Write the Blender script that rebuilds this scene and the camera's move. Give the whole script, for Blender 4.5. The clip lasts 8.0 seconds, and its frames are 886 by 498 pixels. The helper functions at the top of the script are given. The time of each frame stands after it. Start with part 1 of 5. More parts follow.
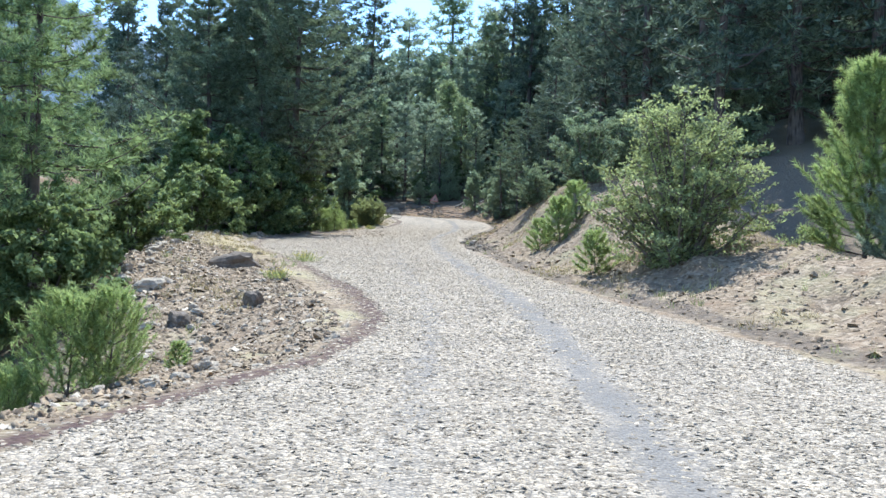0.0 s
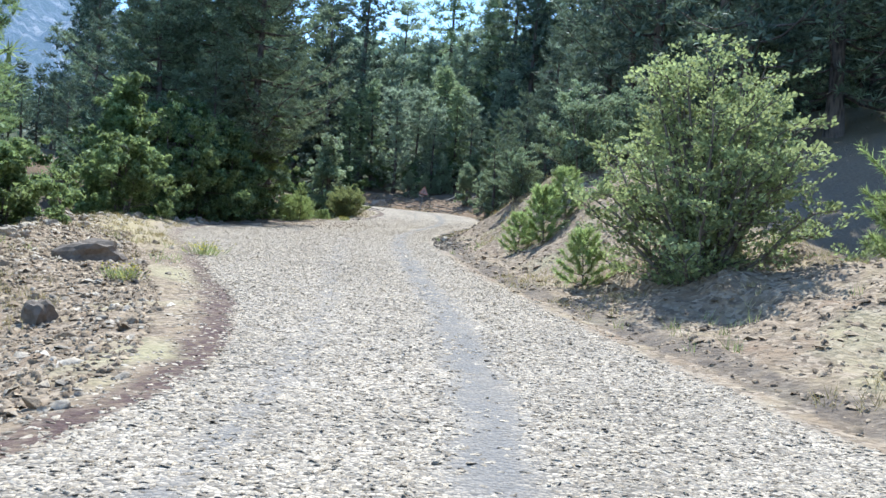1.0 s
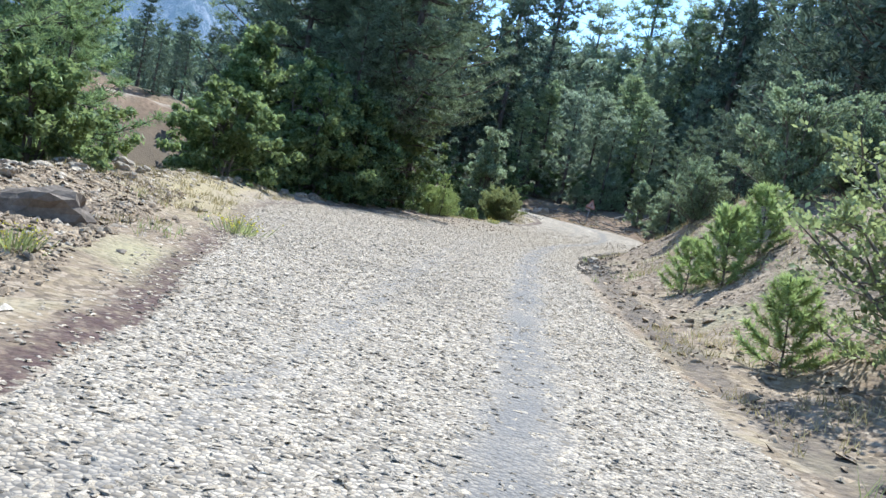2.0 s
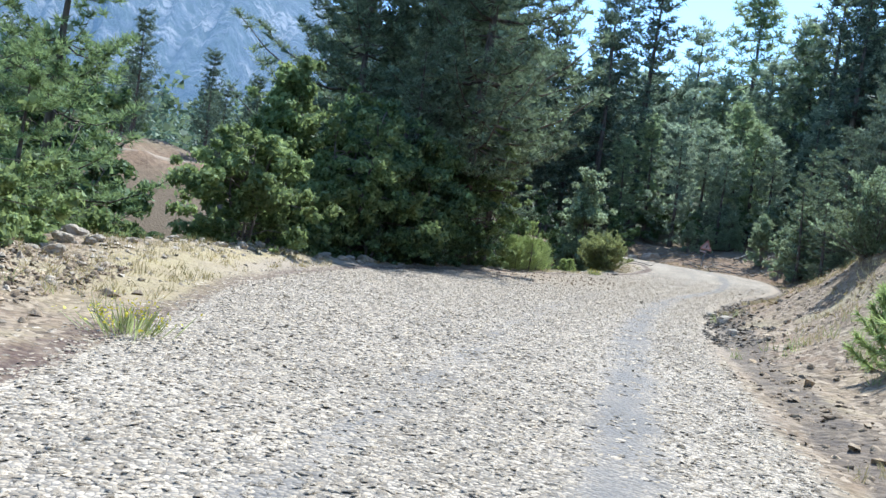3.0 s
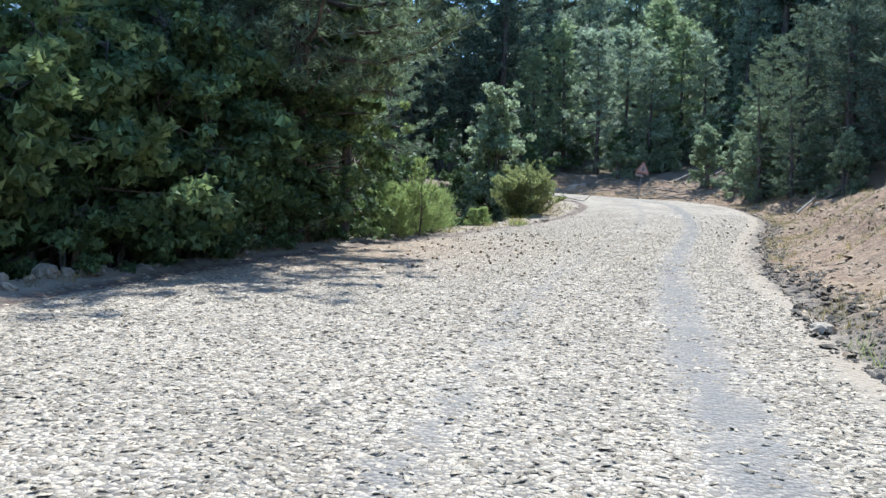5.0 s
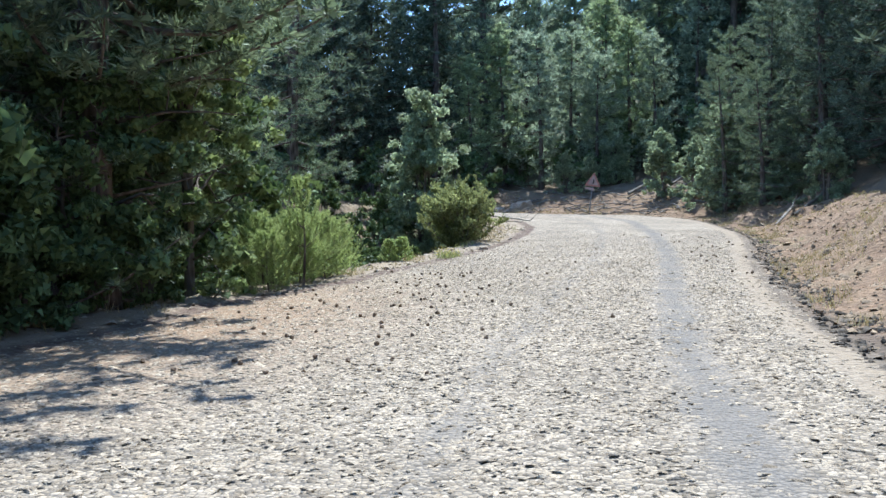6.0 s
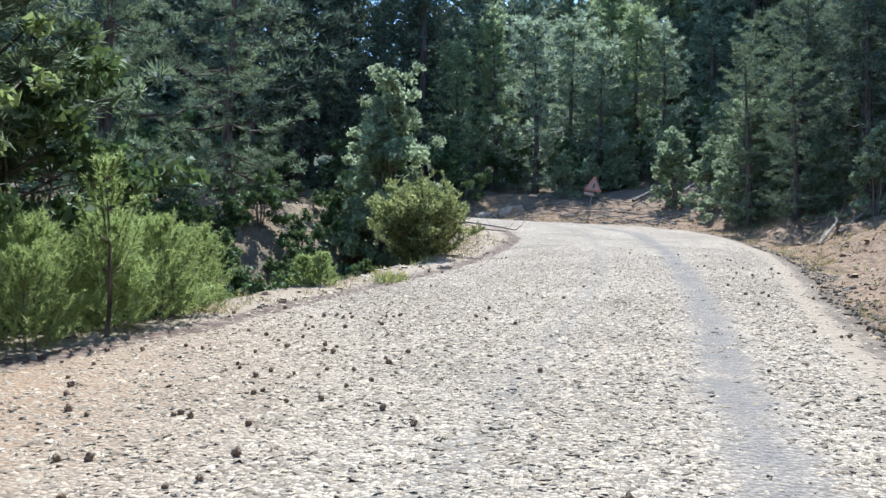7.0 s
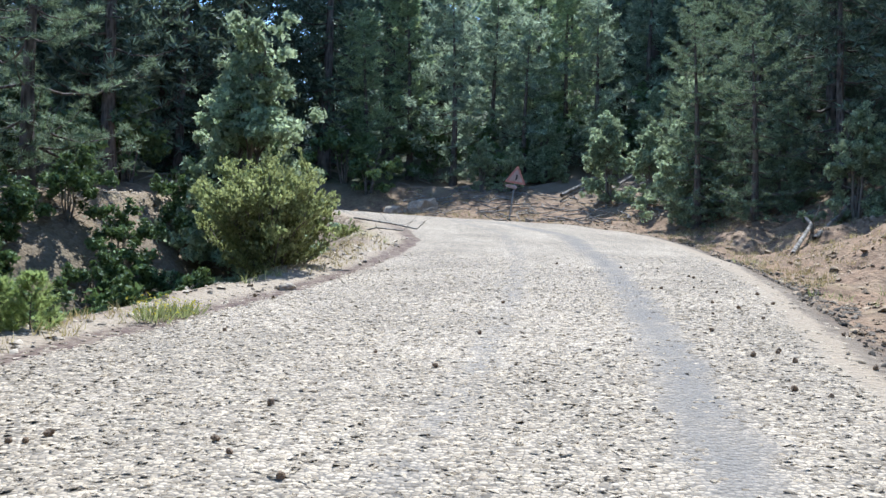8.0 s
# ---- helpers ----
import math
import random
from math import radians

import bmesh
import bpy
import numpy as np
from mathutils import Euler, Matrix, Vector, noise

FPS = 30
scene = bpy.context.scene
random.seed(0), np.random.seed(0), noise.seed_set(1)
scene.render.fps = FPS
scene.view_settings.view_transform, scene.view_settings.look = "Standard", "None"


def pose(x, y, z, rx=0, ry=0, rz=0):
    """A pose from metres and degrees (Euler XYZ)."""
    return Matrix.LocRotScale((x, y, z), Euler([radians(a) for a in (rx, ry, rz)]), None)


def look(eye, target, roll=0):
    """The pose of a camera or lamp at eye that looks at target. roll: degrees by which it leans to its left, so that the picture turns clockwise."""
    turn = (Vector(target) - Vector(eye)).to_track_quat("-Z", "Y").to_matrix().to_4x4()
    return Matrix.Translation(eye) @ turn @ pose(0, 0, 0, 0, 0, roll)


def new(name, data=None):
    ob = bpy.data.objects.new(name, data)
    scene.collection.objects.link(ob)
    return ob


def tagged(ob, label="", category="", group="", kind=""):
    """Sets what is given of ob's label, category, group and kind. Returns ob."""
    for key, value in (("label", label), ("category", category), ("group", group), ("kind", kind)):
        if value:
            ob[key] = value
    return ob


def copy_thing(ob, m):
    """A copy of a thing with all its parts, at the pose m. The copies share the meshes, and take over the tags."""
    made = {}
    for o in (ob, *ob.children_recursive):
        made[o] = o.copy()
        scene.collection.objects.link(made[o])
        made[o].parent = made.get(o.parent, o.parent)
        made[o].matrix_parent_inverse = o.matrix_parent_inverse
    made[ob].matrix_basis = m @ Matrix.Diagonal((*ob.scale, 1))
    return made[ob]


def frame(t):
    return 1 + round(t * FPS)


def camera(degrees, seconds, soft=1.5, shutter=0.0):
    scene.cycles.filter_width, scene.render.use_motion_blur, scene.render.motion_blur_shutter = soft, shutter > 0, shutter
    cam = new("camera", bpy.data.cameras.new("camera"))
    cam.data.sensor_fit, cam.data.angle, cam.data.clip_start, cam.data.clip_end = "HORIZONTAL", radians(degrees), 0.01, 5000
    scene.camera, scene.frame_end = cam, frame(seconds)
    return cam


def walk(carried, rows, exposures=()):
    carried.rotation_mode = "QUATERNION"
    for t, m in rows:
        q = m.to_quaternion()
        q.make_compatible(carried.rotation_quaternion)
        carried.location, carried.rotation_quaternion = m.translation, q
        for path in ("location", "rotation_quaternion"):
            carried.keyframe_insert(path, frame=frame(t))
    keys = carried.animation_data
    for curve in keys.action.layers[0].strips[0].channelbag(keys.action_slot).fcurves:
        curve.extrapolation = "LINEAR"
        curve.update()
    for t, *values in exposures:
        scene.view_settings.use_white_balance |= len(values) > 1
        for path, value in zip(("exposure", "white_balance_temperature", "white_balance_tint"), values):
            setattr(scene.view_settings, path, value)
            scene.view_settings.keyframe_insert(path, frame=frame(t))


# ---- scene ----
cam = camera(52.3, 8.0, soft=1.5)
METRES, EYE, TILT, LEAN, TURN = 53.0, 1.55, 0.0, -1.5, 0.0
ROWS = [
    (0.0, 0.0, 0.0, 0.0, 0.0, 0.0, -0.0),
    (0.5, 0.0123, 0.0574, 0.0003, -0.43, -0.68, -3.79),
    (1.0, 0.024, 0.1154, 0.0012, 0.06, -0.24, -2.24),
    (1.5, 0.0318, 0.1745, 0.0026, 3.25, -0.63, -7.79),
    (2.0, 0.0346, 0.2354, 0.0042, 10.76, -0.89, -10.48),
    (3.5, 0.0152, 0.4124, 0.0144, 18.65, 2.28, -5.97),
    (4.0, 0.0017, 0.4761, 0.0185, 17.61, 1.03, -5.3),
    (4.5, -0.0103, 0.542, 0.023, 17.07, -0.13, -5.66),
    (5.0, -0.017, 0.6029, 0.0261, 12.39, -1.52, -0.39),
    (6.5, -0.0255, 0.7972, 0.0356, 8.76, 0.19, 2.3),
    (7.0, -0.0232, 0.8614, 0.0386, 9.05, -0.07, 0.76),
    (7.5, -0.0211, 0.923, 0.041, 6.63, -0.71, 0.47),
    (8.0, -0.0169, 0.9911, 0.0438, 4.58, -0.52, 0.12),
]
walk(cam, [(t, pose(0, 0, EYE, TILT, LEAN, TURN) @ pose(METRES * x, METRES * y, METRES * z, 90 + pitch, roll, yaw)) for t, x, y, z, yaw, pitch, roll in ROWS],
     exposures=[(0.0, 1.41, 5760, 5), (2.0, 1.36, 5730, 5), (3.5, 1.4, 5700, 5), (4.1, 1.28, 5670, 5), (5.0, 1.44, 5620, 5), (6.5, 1.36, 5730, 6), (7.2, 1.46, 5690, 7), (8.0, 1.4, 5660, 7)])

# ---- sky and sun ----
SUN_EL, SUN_AZ = radians(57), radians(6)      # azimuth from +y towards +x
world = bpy.data.worlds.new("sky")
scene.world = world
world.use_nodes = True
wn = world.node_tree.nodes
sky = wn.new("ShaderNodeTexSky")
sky.sky_type = "NISHITA"
sky.sun_disc = False
sky.sun_elevation, sky.sun_rotation = SUN_EL, SUN_AZ
sky.altitude, sky.air_density, sky.dust_density, sky.ozone_density = 1400, 1.0, 0.1, 3.0
wn["Background"].inputs["Strength"].default_value = 0.15
world.node_tree.links.new(sky.outputs[0], wn["Background"].inputs["Color"])
sun_data = bpy.data.lights.new("sun", "SUN")
sun_data.energy, sun_data.angle, sun_data.color = 3.35, radians(0.53), (1.0, 0.975, 0.93)
sun = new("sun", sun_data)
SUN_DIR = Vector((math.sin(SUN_AZ) * math.cos(SUN_EL), math.cos(SUN_AZ) * math.cos(SUN_EL), math.sin(SUN_EL)))
sun.matrix_world = look(SUN_DIR * 200, (0, 0, 0))


# ---- materials ----
class Nodes:
    """Short hand for building a node material."""

    def __init__(self, name, rough=0.9):
        self.mat = bpy.data.materials.new(name)
        self.mat.use_nodes = True
        self.tree = self.mat.node_tree
        self.bsdf = self.tree.nodes["Principled BSDF"]
        self.out = self.tree.nodes["Material Output"]
        self.bsdf.inputs["Roughness"].default_value = rough
        self.bsdf.inputs["Specular IOR Level"].default_value = 0.25

    def node(self, kind, **sets):
        n = self.tree.nodes.new(kind)
        for k, v in sets.items():
            n.inputs[k.replace("_", " ")].default_value = v
        return n

    def link(self, a, b):
        self.tree.links.new(a, b)

    def coords(self):
        return self.tree.nodes.new("ShaderNodeTexCoord").outputs["Object"]

    def noise(self, scale, detail=4.0, rough=0.55, vec=None):
        n = self.node("ShaderNodeTexNoise", Scale=scale, Detail=detail, Roughness=rough)
        if vec is not None:
            self.link(vec, n.inputs["Vector"])
        return n.outputs["Fac"]

    def voronoi(self, scale, feature="F1", out="Distance", vec=None, random=1.0):
        n = self.node("ShaderNodeTexVoronoi", Scale=scale, Randomness=random)
        n.feature = feature
        if vec is not None:
            self.link(vec, n.inputs["Vector"])
        return n.outputs[out]

    def ramp(self, fac, stops):
        n = self.node("ShaderNodeValToRGB")
        r = n.color_ramp
        while len(r.elements) < len(stops):
            r.elements.new(0.5)
        for e, (p, c) in zip(r.elements, stops):
            e.position = p
            e.color = (c, c, c, 1) if not isinstance(c, tuple) else (*c, 1)
        self.link(fac, n.inputs["Fac"])
        return n.outputs["Color"]

    def mix(self, fac, a, b, how="MIX"):
        n = self.tree.nodes.new("ShaderNodeMix")
        n.data_type, n.blend_type = "RGBA", how
        for sock, v in ((n.inputs[0], fac), (n.inputs[6], a), (n.inputs[7], b)):
            if isinstance(v, tuple):
                sock.default_value = (*v, 1)
            elif isinstance(v, (int, float)):
                sock.default_value = v
            else:
                self.link(v, sock)
        return n.outputs[2]

    def math(self, op, a, b=0.0):
        n = self.tree.nodes.new("ShaderNodeMath")
        n.operation = op
        for sock, v in ((n.inputs[0], a), (n.inputs[1], b)):
            if isinstance(v, (int, float)):
                sock.default_value = v
            else:
                self.link(v, sock)
        return n.outputs[0]

    def attr(self, name):
        n = self.tree.nodes.new("ShaderNodeAttribute")
        n.attribute_name = name
        return n.outputs["Fac"]

    def span(self, v, lo, hi):
        """0 below lo, 1 above hi."""
        n = self.tree.nodes.new("ShaderNodeMapRange")
        n.interpolation_type = "SMOOTHSTEP"
        n.inputs[1].default_value, n.inputs[2].default_value = lo, hi
        self.link(v, n.inputs[0])
        return n.outputs[0]

    def bump(self, height, strength=0.5, dist=0.02):
        n = self.node("ShaderNodeBump", Strength=strength, Distance=dist)
        self.link(height, n.inputs["Height"])
        self.link(n.outputs["Normal"], self.bsdf.inputs["Normal"])

    def base(self, c):
        if isinstance(c, tuple):
            self.bsdf.inputs["Base Color"].default_value = (*c, 1)
        else:
            self.link(c, self.bsdf.inputs["Base Color"])
        return self.mat


def leaf_material(name, dark, light, glow, share=0.35):
    """Leaves or needles: a tint for each leaf, and light that passes through."""
    m = Nodes(name, 0.65)
    info = m.tree.nodes.new("ShaderNodeNewGeometry")
    c = m.ramp(info.outputs["Random Per Island"], [(0.0, dark), (0.75, light), (1.0, tuple(min(1, v * 1.6) for v in light))])
    patch = m.ramp(m.noise(0.8, 3, vec=m.coords()), [(0.32, 0.55), (0.68, 1.3)])
    c = m.mix(1.0, c, patch, "MULTIPLY")
    m.base(c)
    m.bsdf.inputs["Specular IOR Level"].default_value = 0.2
    tr = m.tree.nodes.new("ShaderNodeBsdfTranslucent")
    m.link(m.mix(0.5, c, glow), tr.inputs["Color"])
    mx = m.node("ShaderNodeMixShader", Fac=share)
    m.link(m.bsdf.outputs[0], mx.inputs[1])
    m.link(tr.outputs[0], mx.inputs[2])
    m.link(mx.outputs[0], m.out.inputs["Surface"])
    return m.mat


def stone_material(name, a, b, scale=6.0):
    m = Nodes(name, 0.9)
    v = m.coords()
    geo = m.tree.nodes.new("ShaderNodeNewGeometry")
    tint = m.ramp(geo.outputs["Random Per Island"], [(0.0, a), (1.0, b)])
    grain = m.ramp(m.noise(scale * 5, 5, 0.65, v), [(0.3, 0.65), (0.7, 1.2)])
    stain = m.ramp(m.noise(scale, 4, 0.6, v), [(0.35, 0.75), (0.65, 1.08)])
    m.base(m.mix(1.0, m.mix(1.0, tint, grain, "MULTIPLY"), stain, "MULTIPLY"))
    m.bump(m.noise(scale * 3, 6, 0.6, v), 0.6, 0.03)
    return m.mat


def bark_material(name, a, b):
    m = Nodes(name, 0.95)
    v = m.coords()
    mp = m.node("ShaderNodeMapping")
    mp.inputs["Scale"].default_value = (1, 1, 0.22)
    m.link(v, mp.inputs["Vector"])
    plates = m.voronoi(9, vec=mp.outputs[0])
    c = m.ramp(plates, [(0.1, a), (0.6, b)])
    m.base(m.mix(1.0, c, m.ramp(m.noise(4, 5, vec=v), [(0.3, 0.7), (0.7, 1.2)]), "MULTIPLY"))
    m.bump(plates, 0.8, 0.05)
    return m.mat


PINE = leaf_material("pine_needles", (0.052, 0.08, 0.052), (0.225, 0.28, 0.18), (0.34, 0.42, 0.21), 0.3)
# lighter copy of PINE, with sunlight put into its colour
PINE_LIGHT = leaf_material("pine_needles_sun_tint", (0.085, 0.125, 0.07), (0.32, 0.395, 0.22), (0.48, 0.57, 0.28), 0.5)
# darker copy of PINE, with shade put into its colour
PINE_DARK = leaf_material("pine_needles_shade_tint", (0.042, 0.068, 0.05), (0.165, 0.21, 0.15), (0.26, 0.33, 0.19), 0.24)
PINE_GREEN = leaf_material("green_pine_needles", (0.07, 0.11, 0.05), (0.235, 0.31, 0.14), (0.38, 0.48, 0.19), 0.4)
# grey-green tint with sun and haze beyond the bend painted into it
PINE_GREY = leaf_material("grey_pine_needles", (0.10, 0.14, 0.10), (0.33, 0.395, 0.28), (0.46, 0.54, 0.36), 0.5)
PINE_YOUNG = leaf_material("young_pine_needles", (0.14, 0.205, 0.075), (0.35, 0.43, 0.17), (0.54, 0.62, 0.22), 0.52)
# two oak tints: OAK darkened for shade, OAK_LIGHT brightened as if sunlit
OAK = leaf_material("oak_leaves", (0.045, 0.078, 0.04), (0.14, 0.20, 0.085), (0.28, 0.37, 0.1), 0.2)
OAK_LIGHT = leaf_material("oak_leaves_sun_tint", (0.075, 0.12, 0.05), (0.25, 0.31, 0.135), (0.42, 0.50, 0.18), 0.42)
GREY_LEAF = leaf_material("grey_green_leaves", (0.13, 0.175, 0.11), (0.36, 0.43, 0.27), (0.52, 0.59, 0.34), 0.5)
SHRUB = leaf_material("shrub_leaves", (0.115, 0.15, 0.08), (0.32, 0.36, 0.165), (0.5, 0.55, 0.21), 0.42)
SHRUB_DARK = leaf_material("dull_shrub_leaves", (0.10, 0.14, 0.08), (0.25, 0.31, 0.19), (0.4, 0.47, 0.25), 0.4)
OLIVE = leaf_material("broom_leaves", (0.13, 0.155, 0.07), (0.31, 0.335, 0.15), (0.46, 0.49, 0.18), 0.4)
DRY = leaf_material("dry_grass", (0.25, 0.2, 0.1), (0.45, 0.37, 0.19), (0.5, 0.42, 0.2), 0.3)
FLOWER = leaf_material("yellow_flowers", (0.5, 0.4, 0.04), (0.7, 0.6, 0.06), (0.7, 0.6, 0.1), 0.3)
BARK = bark_material("pine_bark", (0.045, 0.035, 0.03), (0.15, 0.12, 0.1))
TWIG = bark_material("grey_twig_bark", (0.09, 0.075, 0.06), (0.2, 0.17, 0.14))
DEADWOOD = bark_material("bleached_wood", (0.12, 0.10, 0.085), (0.29, 0.26, 0.22))
STONE = stone_material("limestone", (0.27, 0.215, 0.155), (0.56, 0.465, 0.35))
SCREE = stone_material("brown_limestone_scree", (0.175, 0.123, 0.078), (0.44, 0.33, 0.215))
STONE_DARK = stone_material("weathered_grey_stone", (0.125, 0.095, 0.07), (0.235, 0.185, 0.14), 3.0)
CHIP = stone_material("limestone_chippings", (0.26, 0.209, 0.15), (0.61, 0.50, 0.368), 20.0)
CHIP_DARK = stone_material("dark_ditch_stone", (0.045, 0.038, 0.03), (0.22, 0.175, 0.13), 8.0)
CONE = stone_material("pine_cone", (0.11, 0.075, 0.048), (0.27, 0.19, 0.125), 30.0)


def ground_material():
    m = Nodes("mountain_ground", 0.95)
    v = m.coords()
    dl, dr, track, far = m.attr("left_gap"), m.attr("right_gap"), m.attr("track_gap"), m.attr("wild")
    ragged = m.math("ADD", m.math("MULTIPLY", m.math("SUBTRACT", m.noise(1.3, 4, vec=v), 0.5), 0.35),
                    m.math("MULTIPLY", m.math("SUBTRACT", m.noise(9, 3, vec=v), 0.5), 0.22))
    dl, dr = m.math("ADD", dl, ragged), m.math("ADD", dr, ragged)
    # chippings
    cells = m.voronoi(24, out="Color", vec=v)
    sep = m.tree.nodes.new("ShaderNodeSeparateColor")
    m.link(cells, sep.inputs[0])
    chip = m.ramp(sep.outputs[0], [(0.0, (0.19, 0.154, 0.112)), (0.35, (0.37, 0.302, 0.222)), (1.0, (0.57, 0.467, 0.345))])
    gap = m.voronoi(24, "DISTANCE_TO_EDGE", vec=v)
    chip = m.mix(m.span(gap, 0.0, 0.12), m.mix(0.8, chip, (0.12, 0.108, 0.096)), chip)
    patchy = m.ramp(m.noise(0.55, 4, vec=v), [(0.3, 0.74), (0.7, 1.1)])
    chip = m.mix(1.0, chip, patchy, "MULTIPLY")
    worn = m.mix(m.ramp(m.noise(60, 3, vec=v), [(0.35, 0.0), (0.65, 1.0)]), (0.15, 0.133, 0.115), (0.25, 0.223, 0.192))
    rut = m.math("SUBTRACT", 1.0, m.span(m.math("ADD", track, m.math("MULTIPLY", m.math("SUBTRACT", m.noise(1.8, 4, vec=v), 0.5), 0.7)), 0.02, 0.46))
    chip = m.mix(m.math("MULTIPLY", rut, m.ramp(m.noise(2.6, 5, 0.7, v), [(0.3, 0.7), (0.6, 1.0)])), chip, worn)
    duff = m.mix(m.noise(40, 4, vec=v), (0.18, 0.11, 0.065), (0.42, 0.29, 0.18))
    chip = m.mix(m.math("MULTIPLY", m.attr("duff"), m.ramp(m.noise(14, 4, 0.7, v), [(0.36, 0.25), (0.54, 1.0)])), chip, duff)
    # soil, stone litter and dry grass
    pebble = m.voronoi(11, out="Color", vec=v)
    sp = m.tree.nodes.new("ShaderNodeSeparateColor")
    m.link(pebble, sp.inputs[0])
    stones = m.ramp(sp.outputs[1], [(0.0, (0.115, 0.083, 0.055)), (0.5, (0.235, 0.172, 0.113)), (1.0, (0.38, 0.292, 0.2))])
    earth = m.ramp(m.noise(0.7, 5, vec=v), [(0.3, (0.20, 0.12, 0.07)), (0.5, (0.26, 0.185, 0.11)), (0.7, (0.32, 0.25, 0.14))])
    soil = m.mix(m.ramp(m.noise(3.5, 4, vec=v), [(0.36, 0.25), (0.56, 0.95)]), earth, stones)
    straw = m.mix(m.noise(24, 3, vec=v), (0.28, 0.24, 0.12), (0.44, 0.38, 0.22))
    soil = m.mix(m.ramp(m.noise(0.45, 3, vec=v), [(0.54, 0.0), (0.68, 0.65)]), soil, straw)
    soil = m.mix(m.math("MULTIPLY", m.attr("straw"), m.ramp(m.noise(2.2, 5, 0.65, v), [(0.3, 0.5), (0.6, 0.95)])), soil, m.mix(m.noise(7, 5, 0.7, v), (0.29, 0.222, 0.115), (0.47, 0.38, 0.21)))
    rust = m.mix(m.ramp(m.noise(4, 7, 0.72, v), [(0.34, 0.0), (0.66, 1.0)]), (0.10, 0.058, 0.036), (0.33, 0.215, 0.13))
    soil = m.mix(m.math("MULTIPLY", m.attr("rust"), m.ramp(m.noise(1.1, 4, vec=v), [(0.35, 0.6), (0.6, 1.0)])), soil, rust)
    litter = m.mix(m.noise(12, 5, vec=v), (0.10, 0.075, 0.05), (0.27, 0.2, 0.13))
    soil = m.mix(far, soil, litter)
    scrub = m.mix(m.noise(1.5, 6, 0.7, v), (0.03, 0.04, 0.022), (0.11, 0.115, 0.06))
    soil = m.mix(m.math("MULTIPLY", m.attr("scrub"), m.ramp(m.noise(0.16, 5, 0.65, v), [(0.30, 0.55), (0.42, 1.0)])), soil, scrub)
    # bitumen that ran out along the edges of the dressing
    tar = m.mix(m.noise(30, 4, vec=v), (0.035, 0.022, 0.019), (0.145, 0.085, 0.068))
    band = m.math("MULTIPLY", m.span(dl, -0.05, 0.05), m.math("SUBTRACT", 1.0, m.span(dl, 0.28, 0.6)))
    near = m.attr("tar")
    dust = m.mix(m.noise(26, 5, 0.65, v), (0.21, 0.162, 0.112), (0.43, 0.345, 0.25))
    verge = m.math("MULTIPLY", m.attr("verge"), m.math("SUBTRACT", 1.0, m.math("MAXIMUM", m.span(dl, 0.9, 1.5), m.span(dr, 0.55, 0.95))))
    soil = m.mix(verge, soil, dust)
    side = m.mix(m.math("MULTIPLY", m.math("MULTIPLY", band, near), m.ramp(m.noise(5, 5, 0.7, v), [(0.35, 0.35), (0.55, 1.0)])), soil, tar)
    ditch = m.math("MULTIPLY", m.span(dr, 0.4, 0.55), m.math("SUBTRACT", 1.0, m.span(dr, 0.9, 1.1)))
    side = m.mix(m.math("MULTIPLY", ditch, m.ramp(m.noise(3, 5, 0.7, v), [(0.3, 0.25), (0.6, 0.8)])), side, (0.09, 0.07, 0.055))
    off = m.math("MAXIMUM", m.span(dl, -0.06, 0.06), m.span(dr, -0.05, 0.35))
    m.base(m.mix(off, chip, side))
    relief = m.mix(off, m.math("ADD", m.math("MULTIPLY", m.voronoi(24, vec=v), -0.9), m.math("MULTIPLY", rut, 0.2)),
                   m.math("ADD", m.math("MULTIPLY", m.voronoi(13, vec=v), -0.9), m.noise(5, 8, 0.7, vec=v)))
    m.bump(relief, 0.8, 0.035)
    return m.mat


GROUND = ground_material()


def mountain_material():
    m = Nodes("limestone_mountain_haze_glow", 1.0)
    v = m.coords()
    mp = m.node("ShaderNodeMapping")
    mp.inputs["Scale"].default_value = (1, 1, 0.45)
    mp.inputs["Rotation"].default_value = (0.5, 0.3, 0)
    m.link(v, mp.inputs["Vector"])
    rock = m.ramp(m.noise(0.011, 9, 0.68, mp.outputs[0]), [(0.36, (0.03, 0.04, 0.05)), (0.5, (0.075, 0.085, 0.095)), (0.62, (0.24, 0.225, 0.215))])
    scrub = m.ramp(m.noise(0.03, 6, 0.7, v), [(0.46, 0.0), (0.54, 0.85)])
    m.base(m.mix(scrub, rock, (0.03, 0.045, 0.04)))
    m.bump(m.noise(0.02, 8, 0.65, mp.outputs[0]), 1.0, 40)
    # blue glow painted into the rock to stand for two kilometres of haze
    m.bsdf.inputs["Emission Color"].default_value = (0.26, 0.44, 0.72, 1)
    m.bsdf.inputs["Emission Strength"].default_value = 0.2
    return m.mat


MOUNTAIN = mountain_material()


# ---- mesh helpers ----
def raw_mesh(name, verts, faces, mat, smooth=False):
    """A mesh from arrays: verts (n, 3), faces (m, 3) or (m, 4)."""
    verts, faces = np.asarray(verts, np.float32), np.asarray(faces, np.int32)
    me = bpy.data.meshes.new(name)
    k = faces.shape[1]
    me.vertices.add(len(verts))
    me.vertices.foreach_set("co", verts.ravel())
    me.loops.add(faces.size)
    me.loops.foreach_set("vertex_index", faces.ravel())
    me.polygons.add(len(faces))
    me.polygons.foreach_set("loop_start", np.arange(0, faces.size, k, dtype=np.int32))
    me.polygons.foreach_set("loop_total", np.full(len(faces), k, np.int32))
    if smooth:
        me.polygons.foreach_set("use_smooth", np.ones(len(faces), bool))
    me.materials.append(mat)
    me.update(calc_edges=True)
    me.validate()
    return me


